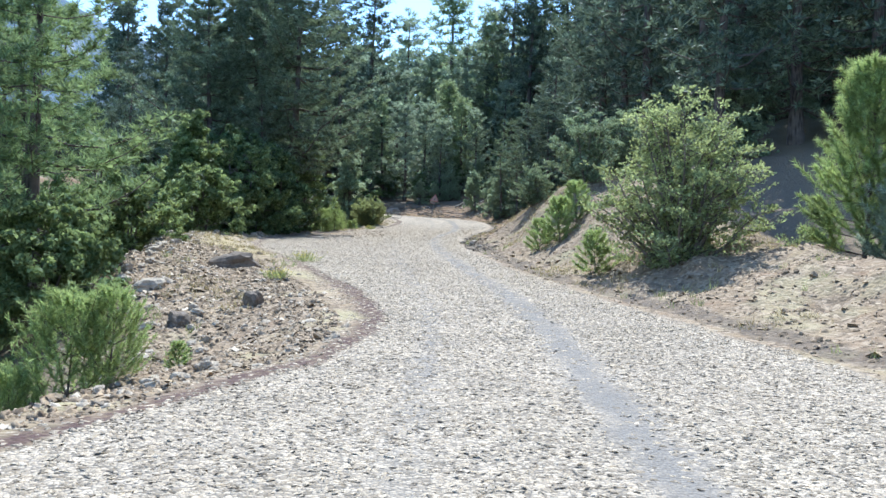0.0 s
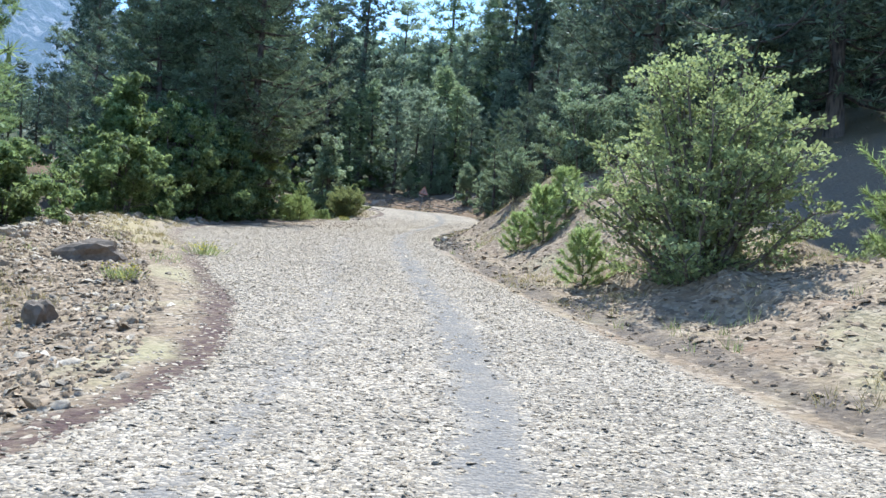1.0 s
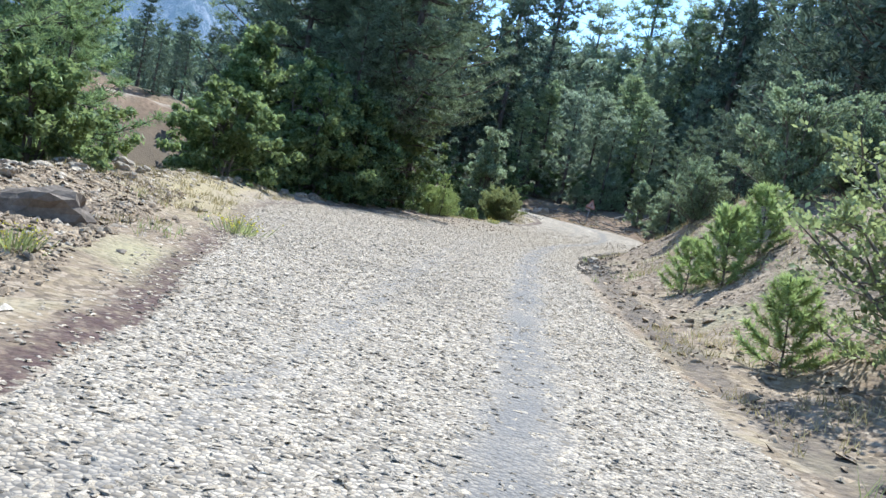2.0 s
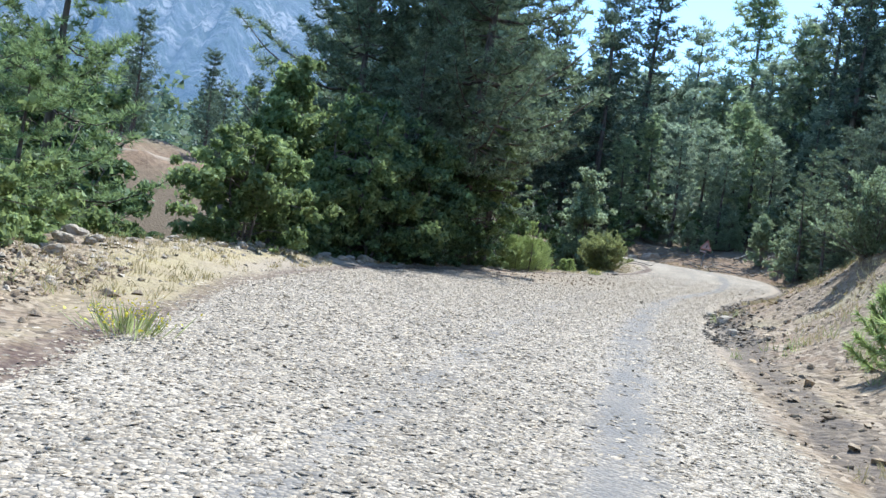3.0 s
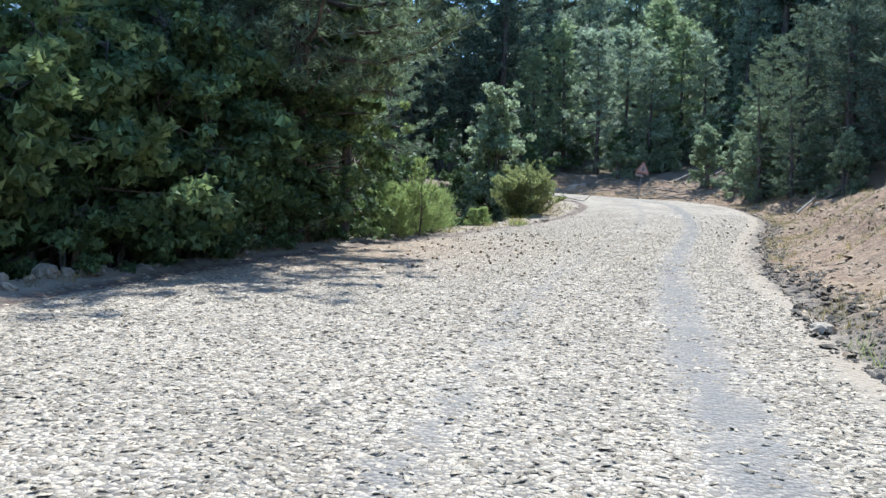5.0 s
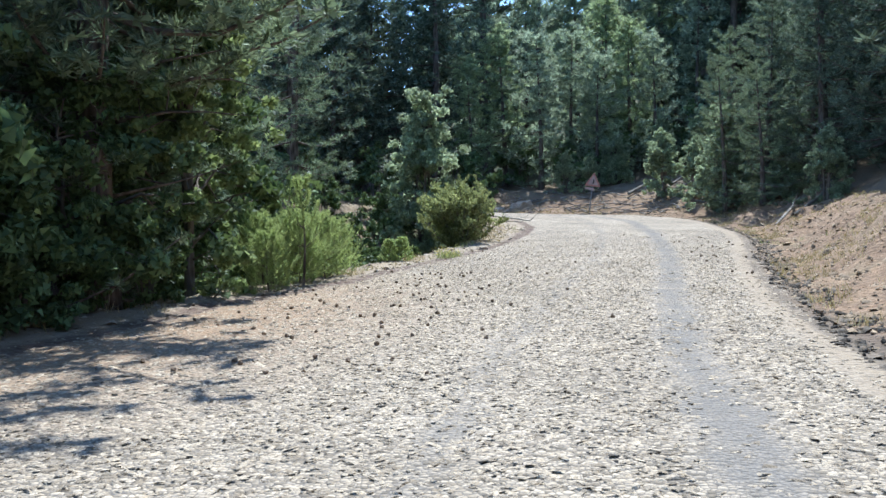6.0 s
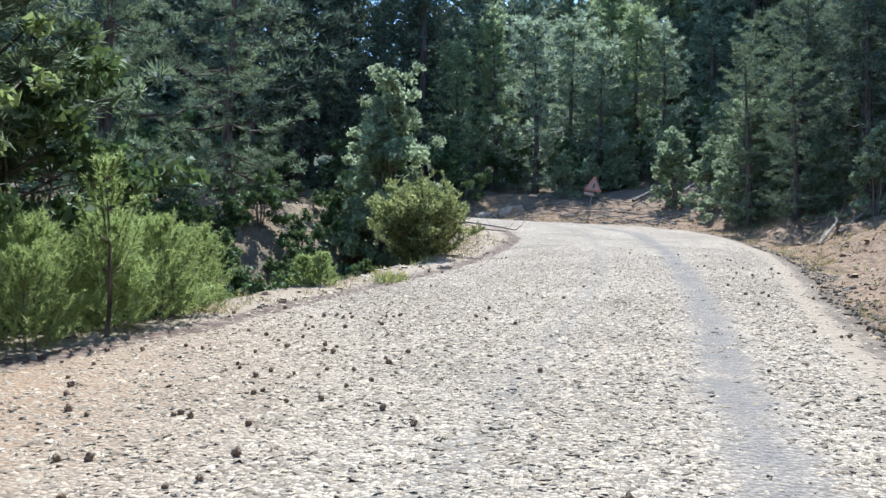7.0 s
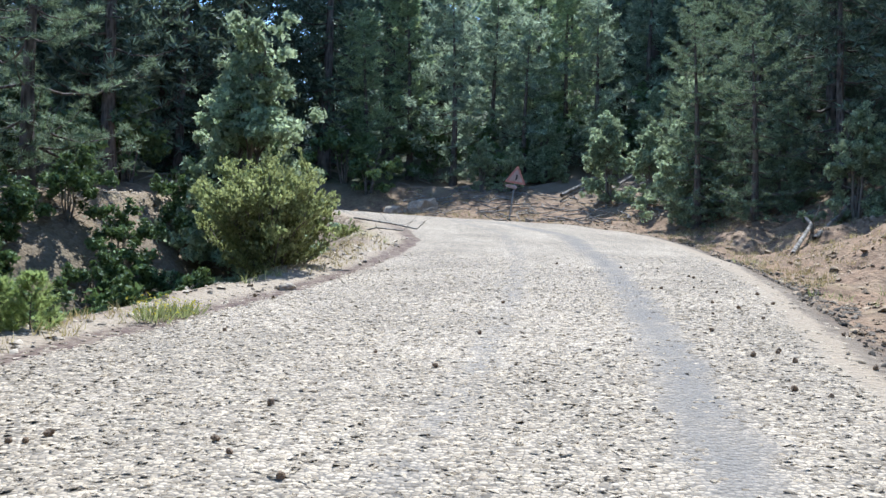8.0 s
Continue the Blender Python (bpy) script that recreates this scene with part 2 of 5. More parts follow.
def sub(name, me, parent, label=""):
    ob = new(name, me)
    ob.parent = parent
    return tagged(ob, label)


def unit(v):
    return v / np.maximum(np.linalg.norm(v, axis=-1, keepdims=True), 1e-9)


def tubes(paths, sides=6):
    """Tapered round limbs: each path is a list of (point, radius). Returns verts and quads of all of them."""
    vs, fs, n0 = [], [], 0
    for path in paths:
        pts = np.array([p for p, _ in path], float)
        rad = np.array([r for _, r in path], float)
        d = unit(np.gradient(pts, axis=0))
        a = unit(np.cross(d, np.array([0.31, 0.95, 0.07])))
        b = np.cross(d, a)
        ang = np.linspace(0, 2 * np.pi, sides, endpoint=False)
        ring = pts[:, None] + rad[:, None, None] * (np.cos(ang)[None, :, None] * a[:, None] + np.sin(ang)[None, :, None] * b[:, None])
        vs.append(ring.reshape(-1, 3))
        for i in range(len(pts) - 1):
            for j in range(sides):
                k = (j + 1) % sides
                fs.append((n0 + i * sides + j, n0 + i * sides + k, n0 + (i + 1) * sides + k, n0 + (i + 1) * sides + j))
        n0 += len(pts) * sides
    return np.concatenate(vs), np.array(fs)


def blades(root, way, length, width, rng, plain=False, face=None):
    """Diamond-shaped leaves from root along way, one island each, turned towards face; plain: three-cornered ones."""
    n = len(root)
    way = unit(way)
    turn = unit(rng.normal(size=(n, 3)))
    if face is not None:
        turn = turn * 0.9 + 0.7 * unit(face)
    side = unit(np.cross(way, turn))
    mid = root + way * (length * 0.5)[:, None]
    w = side * (width * 0.5)[:, None]
    if plain:
        v = np.stack([root - w, root + w, root + way * length[:, None]], 1).reshape(-1, 3)
        return v, np.arange(3 * n).reshape(n, 3)
    v = np.stack([root, mid + w, root + way * length[:, None], mid - w], 1).reshape(-1, 3)
    f = np.arange(4 * n).reshape(n, 4)
    return v, f


def leaf_cloud(p, rng, count, reach, size):
    """Small leaves or petals scattered round each point."""
    n = len(p)
    off = rng.normal(size=(n * count, 3)) * reach * 0.55
    way = unit(off) + rng.normal(size=(n * count, 3)) * 0.7 + np.array([0, 0, 0.25])
    ln = size * rng.uniform(0.7, 1.3, n * count)
    return blades(np.repeat(p, count, 0) + off, way, ln, ln * rng.uniform(0.6, 0.9, n * count), rng, True)


# ---- the lie of the land ----
CENTRE = np.array([(0, -60, -0.8), (0, -30, -0.4), (0, 0, 0), (1.3, 6, .06), (1.8, 12.5, .22), (.5, 21.9, .76), (-2.5, 30, 1.28), (-3.2, 38, 1.68), (-3.3, 45, 2.0),
                   (-2.8, 52.5, 2.32), (-1.8, 60, 2.65), (-.7, 68, 3.08), (0, 75, 3.6), (-.6, 82, 4.2), (-3.5, 87.5, 4.65), (-8, 89.5, 4.95),
                   (-12, 87, 4.95), (-15, 80, 4.8), (-18, 72, 4.9), (-24, 62, 5.2), (-34, 50, 5.8), (-60, 30, 7)])
LEFT = np.array([(-22, -60), (-14, -30), (-8, -5), (-5, 2), (-3, 6.2), (-2.1, 8.8), (-1.35, 10.7), (-.95, 13), (-.85, 15), (-1.2, 17), (-1.8, 19.7), (-2.7, 22), (-4.6, 27.7),
                 (-6.3, 32), (-7.2, 36), (-7.7, 40), (-7.6, 44), (-7.4, 48), (-6.9, 52), (-5.9, 56), (-5.4, 60), (-4.7, 64), (-4.1, 68), (-3.6, 73),
                 (-3.5, 77), (-4.3, 80.5), (-6.5, 83.5), (-9, 84), (-11, 82), (-13, 77), (-15.5, 71), (-22, 59.5), (-32, 48), (-58, 28)], float)
RIGHT = np.array([(5.2, -60), (5.2, -30), (5, 5), (4.9, 11), (4.4, 13.6), (3.5, 17.6), (2.7, 21.8), (2, 26), (1.4, 30), (1, 33), (.6, 38), (.5, 41), (.7, 46), (1.2, 52),
                  (1.9, 58), (2.6, 63), (3.4, 68), (3.8, 73), (3.6, 79), (2.7, 84), (.8, 89), (-2.6, 92.5), (-6.5, 94), (-11, 93), (-15, 88), (-17.5, 81),
                  (-20.5, 73), (-26, 64), (-36, 52), (-62, 32)], float)
TRACK = np.array([(1.5, -20), (1.6, 5), (1.65, 10), (1.75, 14), (1.35, 20), (.6, 27), (.1, 32), (-.25, 36), (-.45, 42), (-.4, 48), (0, 54), (.6, 61), (.9, 67), (1, 73),
                  (.6, 80), (-1.5, 86), (-6, 89.5)], float)
# width and lift of the stony shoulder beside the left edge, by y
SHOULDER = ((-60, 1.5, 0), (0, 0.6, 0), (6, 0.5, 0.03), (8, 1.1, -0.12), (10, 2.2, -0.35), (14, 3.7, -0.5), (19, 4.5, -0.35), (24, 4.6, 0.12), (33, 3.2, 0.34), (38, 2.4, 0.28),
            (41, 1.4, 0.2), (44, 1.0, 0.1), (52, 1.2, 0.05), (60, 1.25, 0.03), (70, 1.3, 0.05), (77, 1.6, 0.1), (95, 1.2, 0.05))
# height of the right-hand bank over the road, by y and by distance from the edge
BANK_D = (0, .6, 1.5, 2.3, 3, 4, 5, 6, 8, 10, 14, 20, 40, 100, 300, 1500)
BANK = ((-60, (0, 0, .1, .15, .2, .25, .3, .3, .5, 1, 2.6, 5, 13, 36, 80, 160)),
        (6, (0, 0, .1, .15, .2, .25, .3, .3, .5, 1, 2.6, 5, 13, 36, 80, 160)),
        (14, (0, 0, .2, .35, .6, .9, 1.1, .9, .6, 1, 2.6, 5, 13, 36, 80, 160)),
        (22, (0, 0, .2, .4, .8, 1.15, 1.3, 1.1, .8, 1.2, 3, 5.5, 14, 37, 80, 160)),
        (31, (0, 0, .25, .7, 1.4, 2.3, 2.6, 2.6, 2.6, 3, 4.6, 7, 15, 38, 80, 160)),
        (36, (0, 0, .4, 1, 1.8, 2.6, 2.9, 3, 3.2, 3.6, 4.8, 7, 15, 38, 80, 160)),
        (42, (0, 0, .4, .9, 1.35, 1.8, 2.2, 2.6, 3.4, 4.1, 5.5, 8, 16, 40, 80, 160)),
        (60, (0, -.1, .0, .5, 1.0, 1.5, 1.9, 2.3, 3.2, 4.0, 5.5, 8, 16, 40, 80, 160)),
        (76, (0, -.15, -.15, .05, .3, .6, .9, 1.3, 2.2, 3.2, 5, 7.6, 16, 42, 90, 180)),
        (89, (0, 0, .12, .3, .5, .85, 1.1, 1.4, 1.9, 2.3, 3.2, 5.5, 15, 44, 100, 200)))


def polyline_gap(p, line):
    """Signed distance of points to a polyline (positive to its left), and y and x of the nearest point on it."""
    best = np.full(len(p), 1e9)
    gap, ny, nx = np.zeros(len(p)), np.zeros(len(p)), np.zeros(len(p))
    for a, b in zip(line[:-1], line[1:]):
        ab = b - a
        u = np.clip(((p - a) @ ab) / (ab @ ab), 0, 1)
        q = a + u[:, None] * ab
        d = np.hypot(*(p - q).T)
        s = ab[0] * (p[:, 1] - a[1]) - ab[1] * (p[:, 0] - a[0])
        m = d < best
        best[m], gap[m], ny[m], nx[m] = d[m], np.where(s[m] >= 0, d[m], -d[m]), q[m, 1], q[m, 0]
    return gap, ny, nx


def fbm(p, size, octaves=3, seed=0):
    """Smooth value noise on the plane."""
    out, amp = np.zeros(len(p)), 1.0
    for o in range(octaves):
        g = np.random.RandomState(seed + o).uniform(-1, 1, (64, 64))
        q = p / size * 2 ** o + 17.3 * (o + 1)
        i = np.floor(q).astype(int)
        f = q - i
        f = f * f * (3 - 2 * f)
        i0, i1 = i % 64, (i + 1) % 64
        out += amp * ((g[i0[:, 0], i0[:, 1]] * (1 - f[:, 0]) + g[i1[:, 0], i0[:, 1]] * f[:, 0]) * (1 - f[:, 1])
                      + (g[i0[:, 0], i1[:, 1]] * (1 - f[:, 0]) + g[i1[:, 0], i1[:, 1]] * f[:, 0]) * f[:, 1])
        amp *= 0.5
    return out


def dense(line, step):
    out = []
    for a, b in zip(line[:-1], line[1:]):
        n = max(1, int(np.linalg.norm(b[:2] - a[:2]) / step))
        out += [a + (b - a) * k / n for k in range(n)]
    return np.array(out)


CENTRE_DENSE = dense(CENTRE, 1.0)


def road_height(p):
    z = np.zeros(len(p))
    for k in range(0, len(p), 20000):
        q = p[k:k + 20000]
        d = np.hypot(q[:, None, 0] - CENTRE_DENSE[None, :, 0], q[:, None, 1] - CENTRE_DENSE[None, :, 1])
        w = np.exp(-(d - d.min(1, keepdims=True)) / 1.3)
        z[k:k + 20000] = (w * CENTRE_DENSE[None, :, 2]).sum(1) / w.sum(1)
    return z


def table_by_y(table, y, col):
    return np.interp(y, [r[0] for r in table], [r[col] for r in table])


def land(p, fine=True):
    """Height of the ground at points (n, 2), with the gaps to the road's edges."""
    p = np.asarray(p, float)
    dl, yl, _ = polyline_gap(p, LEFT)
    dr, yr, xr = polyline_gap(p, RIGHT)
    dr = -dr
    z = road_height(p)
    w, lift = table_by_y(SHOULDER, yl, 1), table_by_y(SHOULDER, yl, 2)
    t = np.clip(dl / np.maximum(w, 0.1), 0, 1)
    rise = lift * t * t * (3 - 2 * t)
    fall = np.clip(dl - w, 0, None)
    drop = np.where(fall < 6, 0.78 * fall, 4.68 + 0.08 * (np.minimum(fall, 30) - 6))
    soft = np.clip(fall / 0.6, 0, 1)
    left = rise - drop * soft
    cols = np.array([np.interp(yr, [r[0] for r in BANK], [r[1][k] for r in BANK]) for k in range(len(BANK_D))])
    d = np.clip(dr, 0, 1499)
    i = np.clip(np.searchsorted(BANK_D, d, side="right") - 1, 0, len(BANK_D) - 2)
    lo, hi = np.array(BANK_D)[i], np.array(BANK_D)[i + 1]
    n = np.arange(len(p))
    right = cols[i, n] + (cols[i + 1, n] - cols[i, n]) * (d - lo) / (hi - lo)
    right = np.where(d > 6, np.interp(xr, (-30, -14, -8, -2), (0.08, 0.16, 0.45, 1.0)) * (right - 1.8) + 1.8, right)
    out_l, out_r = dl > 0, (dr > 0) & ~(dl > 0)
    z = z + np.where(out_l, left, 0) + np.where(out_r, right, 0)
    off = np.clip(np.maximum(dl, dr) / 1.5, 0, 1)
    if fine:
        z = z + off * (0.10 * fbm(p, 1.7, 3, 3) + 0.04 * fbm(p, 0.5, 2, 9)) + (1 - off) * 0.012 * fbm(p, 1.1, 2, 5)
    cutting = np.where(out_r, np.clip((dr - 0.9) / 1.2, 0, 1) * np.clip((8 - dr) / 3, 0, 1), 0)
    if fine:
        z = z + cutting * (0.22 * fbm(p, 1.5, 3, 61) - 0.10 * np.abs(fbm(p, 0.9, 2, 67)))
    z = z + np.clip((np.maximum(dl, dr) - 8) / 25, 0, 1) * 0.9 * fbm(p, 9, 3, 21)
    return z, dl, dr, w


def height_at(x, y):
    return float(land(np.array([[x, y]]))[0][0])


def steps(inner_lo, inner_hi, step, reach, grow=1.16):
    a = list(np.arange(inner_lo, inner_hi + 1e-6, step))
    s, up, down = step, [], []
    x, y = a[-1], a[0]
    while x < inner_hi + reach:
        s *= grow
        x += s
        y -= s
        up.append(x)
        down.append(y)
    return np.array(down[::-1] + a + up)


def build_ground():
    xs, ys = steps(-14, 13, 0.22, 2600), steps(-2, 98, 0.34, 2600)
    X, Y = np.meshgrid(xs, ys)
    p = np.stack([X.ravel(), Y.ravel()], 1)
    z, dl, dr, w = land(p)
    nx, ny = len(xs), len(ys)
    i = np.arange(nx * ny).reshape(ny, nx)
    f = np.stack([i[:-1, :-1], i[:-1, 1:], i[1:, 1:], i[1:, :-1]], -1).reshape(-1, 4)
    me = raw_mesh("ground", np.column_stack([p, z]), f, GROUND, True)
    tg, _, _ = polyline_gap(p, TRACK)
    other, _, _ = polyline_gap(p - np.array([-1.85, 0]), TRACK)
    gap = np.minimum(np.abs(tg), np.abs(other) + 0.18)
    wild = np.clip((np.maximum(dl - w, dr - 4.5)) / 3, 0, 1)
    tar = np.interp(p[:, 1], (0, 6, 20, 30, 44, 58, 78, 84), (1, 1, 1, .6, .85, .9, .9, .3))
    for name, val in (("left_gap", dl), ("right_gap", dr + 0.42 * np.clip((p[:, 1] - 44) / 8, 0, 1)), ("track_gap", gap), ("wild", wild), ("tar", tar), ("verge", np.clip((p[:, 1] - 30) / 6, 0, 1)),
                      ("rust", np.where(dr > 0, np.clip((p[:, 1] - 34) / 14, 0, 1), np.where((p[:, 0] < -16) & (dl < 9), 1.0, 0))),
                      ("scrub", np.clip((np.maximum(dl, dr) - np.where(p[:, 0] < -8, np.where(p[:, 1] > 58, 2.5, 6), 12)) / 8, 0, 1)),
                      ("straw", np.clip(np.minimum(dl / 0.3, (2.6 - dl) / 0.8), 0, 1) * np.interp(p[:, 1], (26, 30, 40, 46), (0, 1, 1, 0))),
                      ("duff", np.clip(1.5 - np.hypot((p[:, 0] + 7.2) / 3.0, (p[:, 1] - 50.5) / 6.0), 0, 1))):
        at = me.attributes.new(name, "FLOAT", "POINT")
        at.data.foreach_set("value", np.clip(val, -1000, 1000).astype(np.float32))
    return tagged(new("ground", me), "chip-sealed pale mountain road with stony soil banks", "ground", kind="structure")


build_ground()


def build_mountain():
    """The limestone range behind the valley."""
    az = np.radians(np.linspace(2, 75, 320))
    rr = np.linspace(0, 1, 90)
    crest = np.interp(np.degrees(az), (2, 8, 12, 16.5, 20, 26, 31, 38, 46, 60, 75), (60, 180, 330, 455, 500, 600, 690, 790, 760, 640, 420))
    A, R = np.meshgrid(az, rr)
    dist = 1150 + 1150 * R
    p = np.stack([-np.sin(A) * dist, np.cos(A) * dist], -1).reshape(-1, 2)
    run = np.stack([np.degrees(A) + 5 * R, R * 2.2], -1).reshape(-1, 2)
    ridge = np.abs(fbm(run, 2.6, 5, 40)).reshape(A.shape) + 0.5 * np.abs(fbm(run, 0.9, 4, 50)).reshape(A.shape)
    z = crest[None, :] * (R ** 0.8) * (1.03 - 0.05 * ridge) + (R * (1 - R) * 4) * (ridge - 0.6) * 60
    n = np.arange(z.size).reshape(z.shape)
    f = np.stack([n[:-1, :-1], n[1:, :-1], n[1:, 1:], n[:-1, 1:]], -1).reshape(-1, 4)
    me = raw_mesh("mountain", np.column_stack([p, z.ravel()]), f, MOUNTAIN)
    return tagged(new("mountain", me), "limestone mountain with bare gullied slopes, tinted by a blue haze glow", "mountain", kind="structure")


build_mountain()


# ---- trees ----
def thing(name, label, category, group=""):
    return tagged(new(name), label, category, group)


def needle_puffs(centre, radius, rng, needles, length, width, flat=0.6):
    """Bottle-brush tufts: needles that burst out of each centre, round a few broad inner ones."""
    n = len(centre)
    r = np.repeat(radius, needles)
    d = unit(rng.normal(size=(n * needles, 3)) + np.array([0, 0, 0.35]))
    root = np.repeat(centre, needles, 0) + d * (r * rng.uniform(0.1, 0.8, n * needles))[:, None] * np.array([1, 1, flat])
    ln = length * rng.uniform(0.7, 1.25, n * needles)
    v, f = blades(root, d * np.array([1, 1, flat]) + np.array([0, 0, 0.3]), ln, width * rng.uniform(0.7, 1.3, n * needles), rng, True, d * 0.6 + np.array([0, 0, 0.6]))
    m = 4
    root = np.repeat(centre, m, 0)
    d = rng.normal(size=(n * m, 3)) * np.array([1, 1, 0.5])
    r = np.repeat(radius, m)
    v2, f2 = blades(root - unit(d) * (0.5 * r)[:, None], d, r * 1.0, r * 0.32, rng, True, np.tile(np.array([0, 0, 1.0]), (n * m, 1)))
    return np.concatenate([v, v2]), np.concatenate([f, f2 + len(v)])


def leaf_puffs(centre, radius, rng, leaves, size, flat=0.75):
    """Rounded sprays of leaves that lie over each other like scales, round a few broad inner leaves."""
    n = len(centre)
    r = np.repeat(radius, leaves)
    d = unit(rng.normal(size=(n * leaves, 3)) + np.array([0, 0, 0.3]))
    root = np.repeat(centre, leaves, 0) + d * (r * rng.uniform(0.45, 1.1, n * leaves))[:, None] * np.array([1, 1, flat])
    way = rng.normal(size=(n * leaves, 3)) + np.array([0, 0, 0.2])
    way = way - 0.8 * d * (way * d).sum(1, keepdims=True)
    ln = size * rng.uniform(0.65, 1.35, n * leaves)
    v, f = blades(root, way, ln * 1.15, ln * rng.uniform(0.75, 1.1, n * leaves), rng, True, d * 1.6)
    m = 4
    root = np.repeat(centre, m, 0)
    d = unit(rng.normal(size=(n * m, 3)))
    r = np.repeat(radius, m)
    v2, f2 = blades(root - d * (0.55 * r)[:, None], d, r * 1.1, r * 0.9, rng, True)
    return np.concatenate([v, v2]), np.concatenate([f, f2 + len(v)])


def pine_meshes(seed, height, spread, bare=0.12, mat=PINE, puffs=5, needles=30, needle=0.26, width=0.04, bend=0.3, rows=0, few=False, size=1.0, dead=0, heavy=0.18, lop=None):
    """Trunk with limbs in whorls, and a crown of needle tufts set in flat pads along the limbs; dead: bare limbs below the crown."""
    rng = np.random.RandomState(seed)
    r0 = 0.016 * height + 0.04
    k = np.linspace(0, 1, 9)
    lean = rng.normal(size=2) * bend
    axis = np.column_stack([lean[0] * k ** 2 + 0.007 * height * np.sin(5 * k + seed), lean[1] * k ** 2, height * k])
    paths, pads, radii = [[(axis[i], r0 * (1 - 0.93 * k[i]) + (0.35 * r0 if i == 0 else 0)) for i in range(9)]], [], []
    rows = rows or int(5 + height * 0.75)
    lop = rng.uniform(0, 2 * np.pi) if lop is None else lop
    s = np.linspace(0, 1, 5)
    for j in range(rows):
        u = min(max(bare + (0.985 - bare) * (j + rng.uniform(-0.3, 0.3)) / (rows - 1), bare * 0.8), 0.985)
        base = np.array([np.interp(u, k, axis[:, c]) for c in range(3)])
        v = (u - bare) / (1 - bare)
        reach = spread * (np.clip(1.18 - v, 0, 1) ** 0.75) * (0.6 + 0.4 * min(1, v * 5 + 0.3)) + 0.07 * spread
        turn = rng.uniform(0, 2 * np.pi)
        limbs = rng.randint(4, 7)
        for b in range(limbs):
            a = turn + 2 * np.pi * b / limbs + rng.uniform(-0.5, 0.5)
            ln = reach * rng.uniform(0.5, 1.14) * (1 + heavy * math.cos(a - lop))
            out = np.array([np.cos(a), np.sin(a), rng.uniform(-0.18, 0.12) + 0.5 * v * v])
            line = base + out * ln * s[:, None] + np.array([0, 0, 1]) * (0.2 * ln * s ** 2 - 0.13 * ln * np.sin(np.pi * s))[:, None]
            rb = max(0.010, 0.15 * r0 * (1 - 0.7 * v) * (0.6 + ln / spread))
            paths.append([(line[i], rb * (1 - 0.8 * s[i])) for i in range(5)])
            side = np.array([-out[1], out[0], 0])
            for q in np.linspace(1.0, 0.3, puffs) + rng.uniform(-0.06, 0.02, puffs):
                c = np.array([np.interp(q, s, line[:, i]) for i in range(3)])
                pads.append(c + side * rng.normal() * 0.34 * ln * (1.12 - q) + np.array([0, 0, rng.uniform(-0.03, 0.08)]))
                radii.append((0.13 + 0.055 * ln) * rng.uniform(0.75, 1.3) * size)
    for _ in range(dead):
        u, a = bare * rng.uniform(0.45, 1.0), rng.uniform(0, 2 * np.pi)
        base = np.array([np.interp(u, k, axis[:, c]) for c in range(3)])
        out = np.array([np.cos(a), np.sin(a), rng.uniform(-0.1, 0.5)])
        ln = spread * rng.uniform(0.35, 0.7)
        line = base + out * ln * s[:, None] + rng.normal(size=(5, 3)) * 0.05 * ln * s[:, None]
        paths.append([(line[i], 0.14 * r0 * (1.05 - s[i])) for i in range(5)])
        paths.append([(line[2], 0.06 * r0), (line[2] + rng.normal(size=3) * 0.3 * ln, 0.006)])
    v, f = needle_puffs(np.array(pads), np.array(radii), rng, needles, needle, width)
    tv, tf = tubes(paths[:1], 8)
    bv, bf = tubes(paths[1::2 if few else 1], 3 if few else 4)
    tv, tf = np.concatenate([tv, bv]), np.concatenate([tf, bf + len(tv)])
    return raw_mesh("trunk", tv, tf, BARK, True), raw_mesh("crown", v, f, mat)


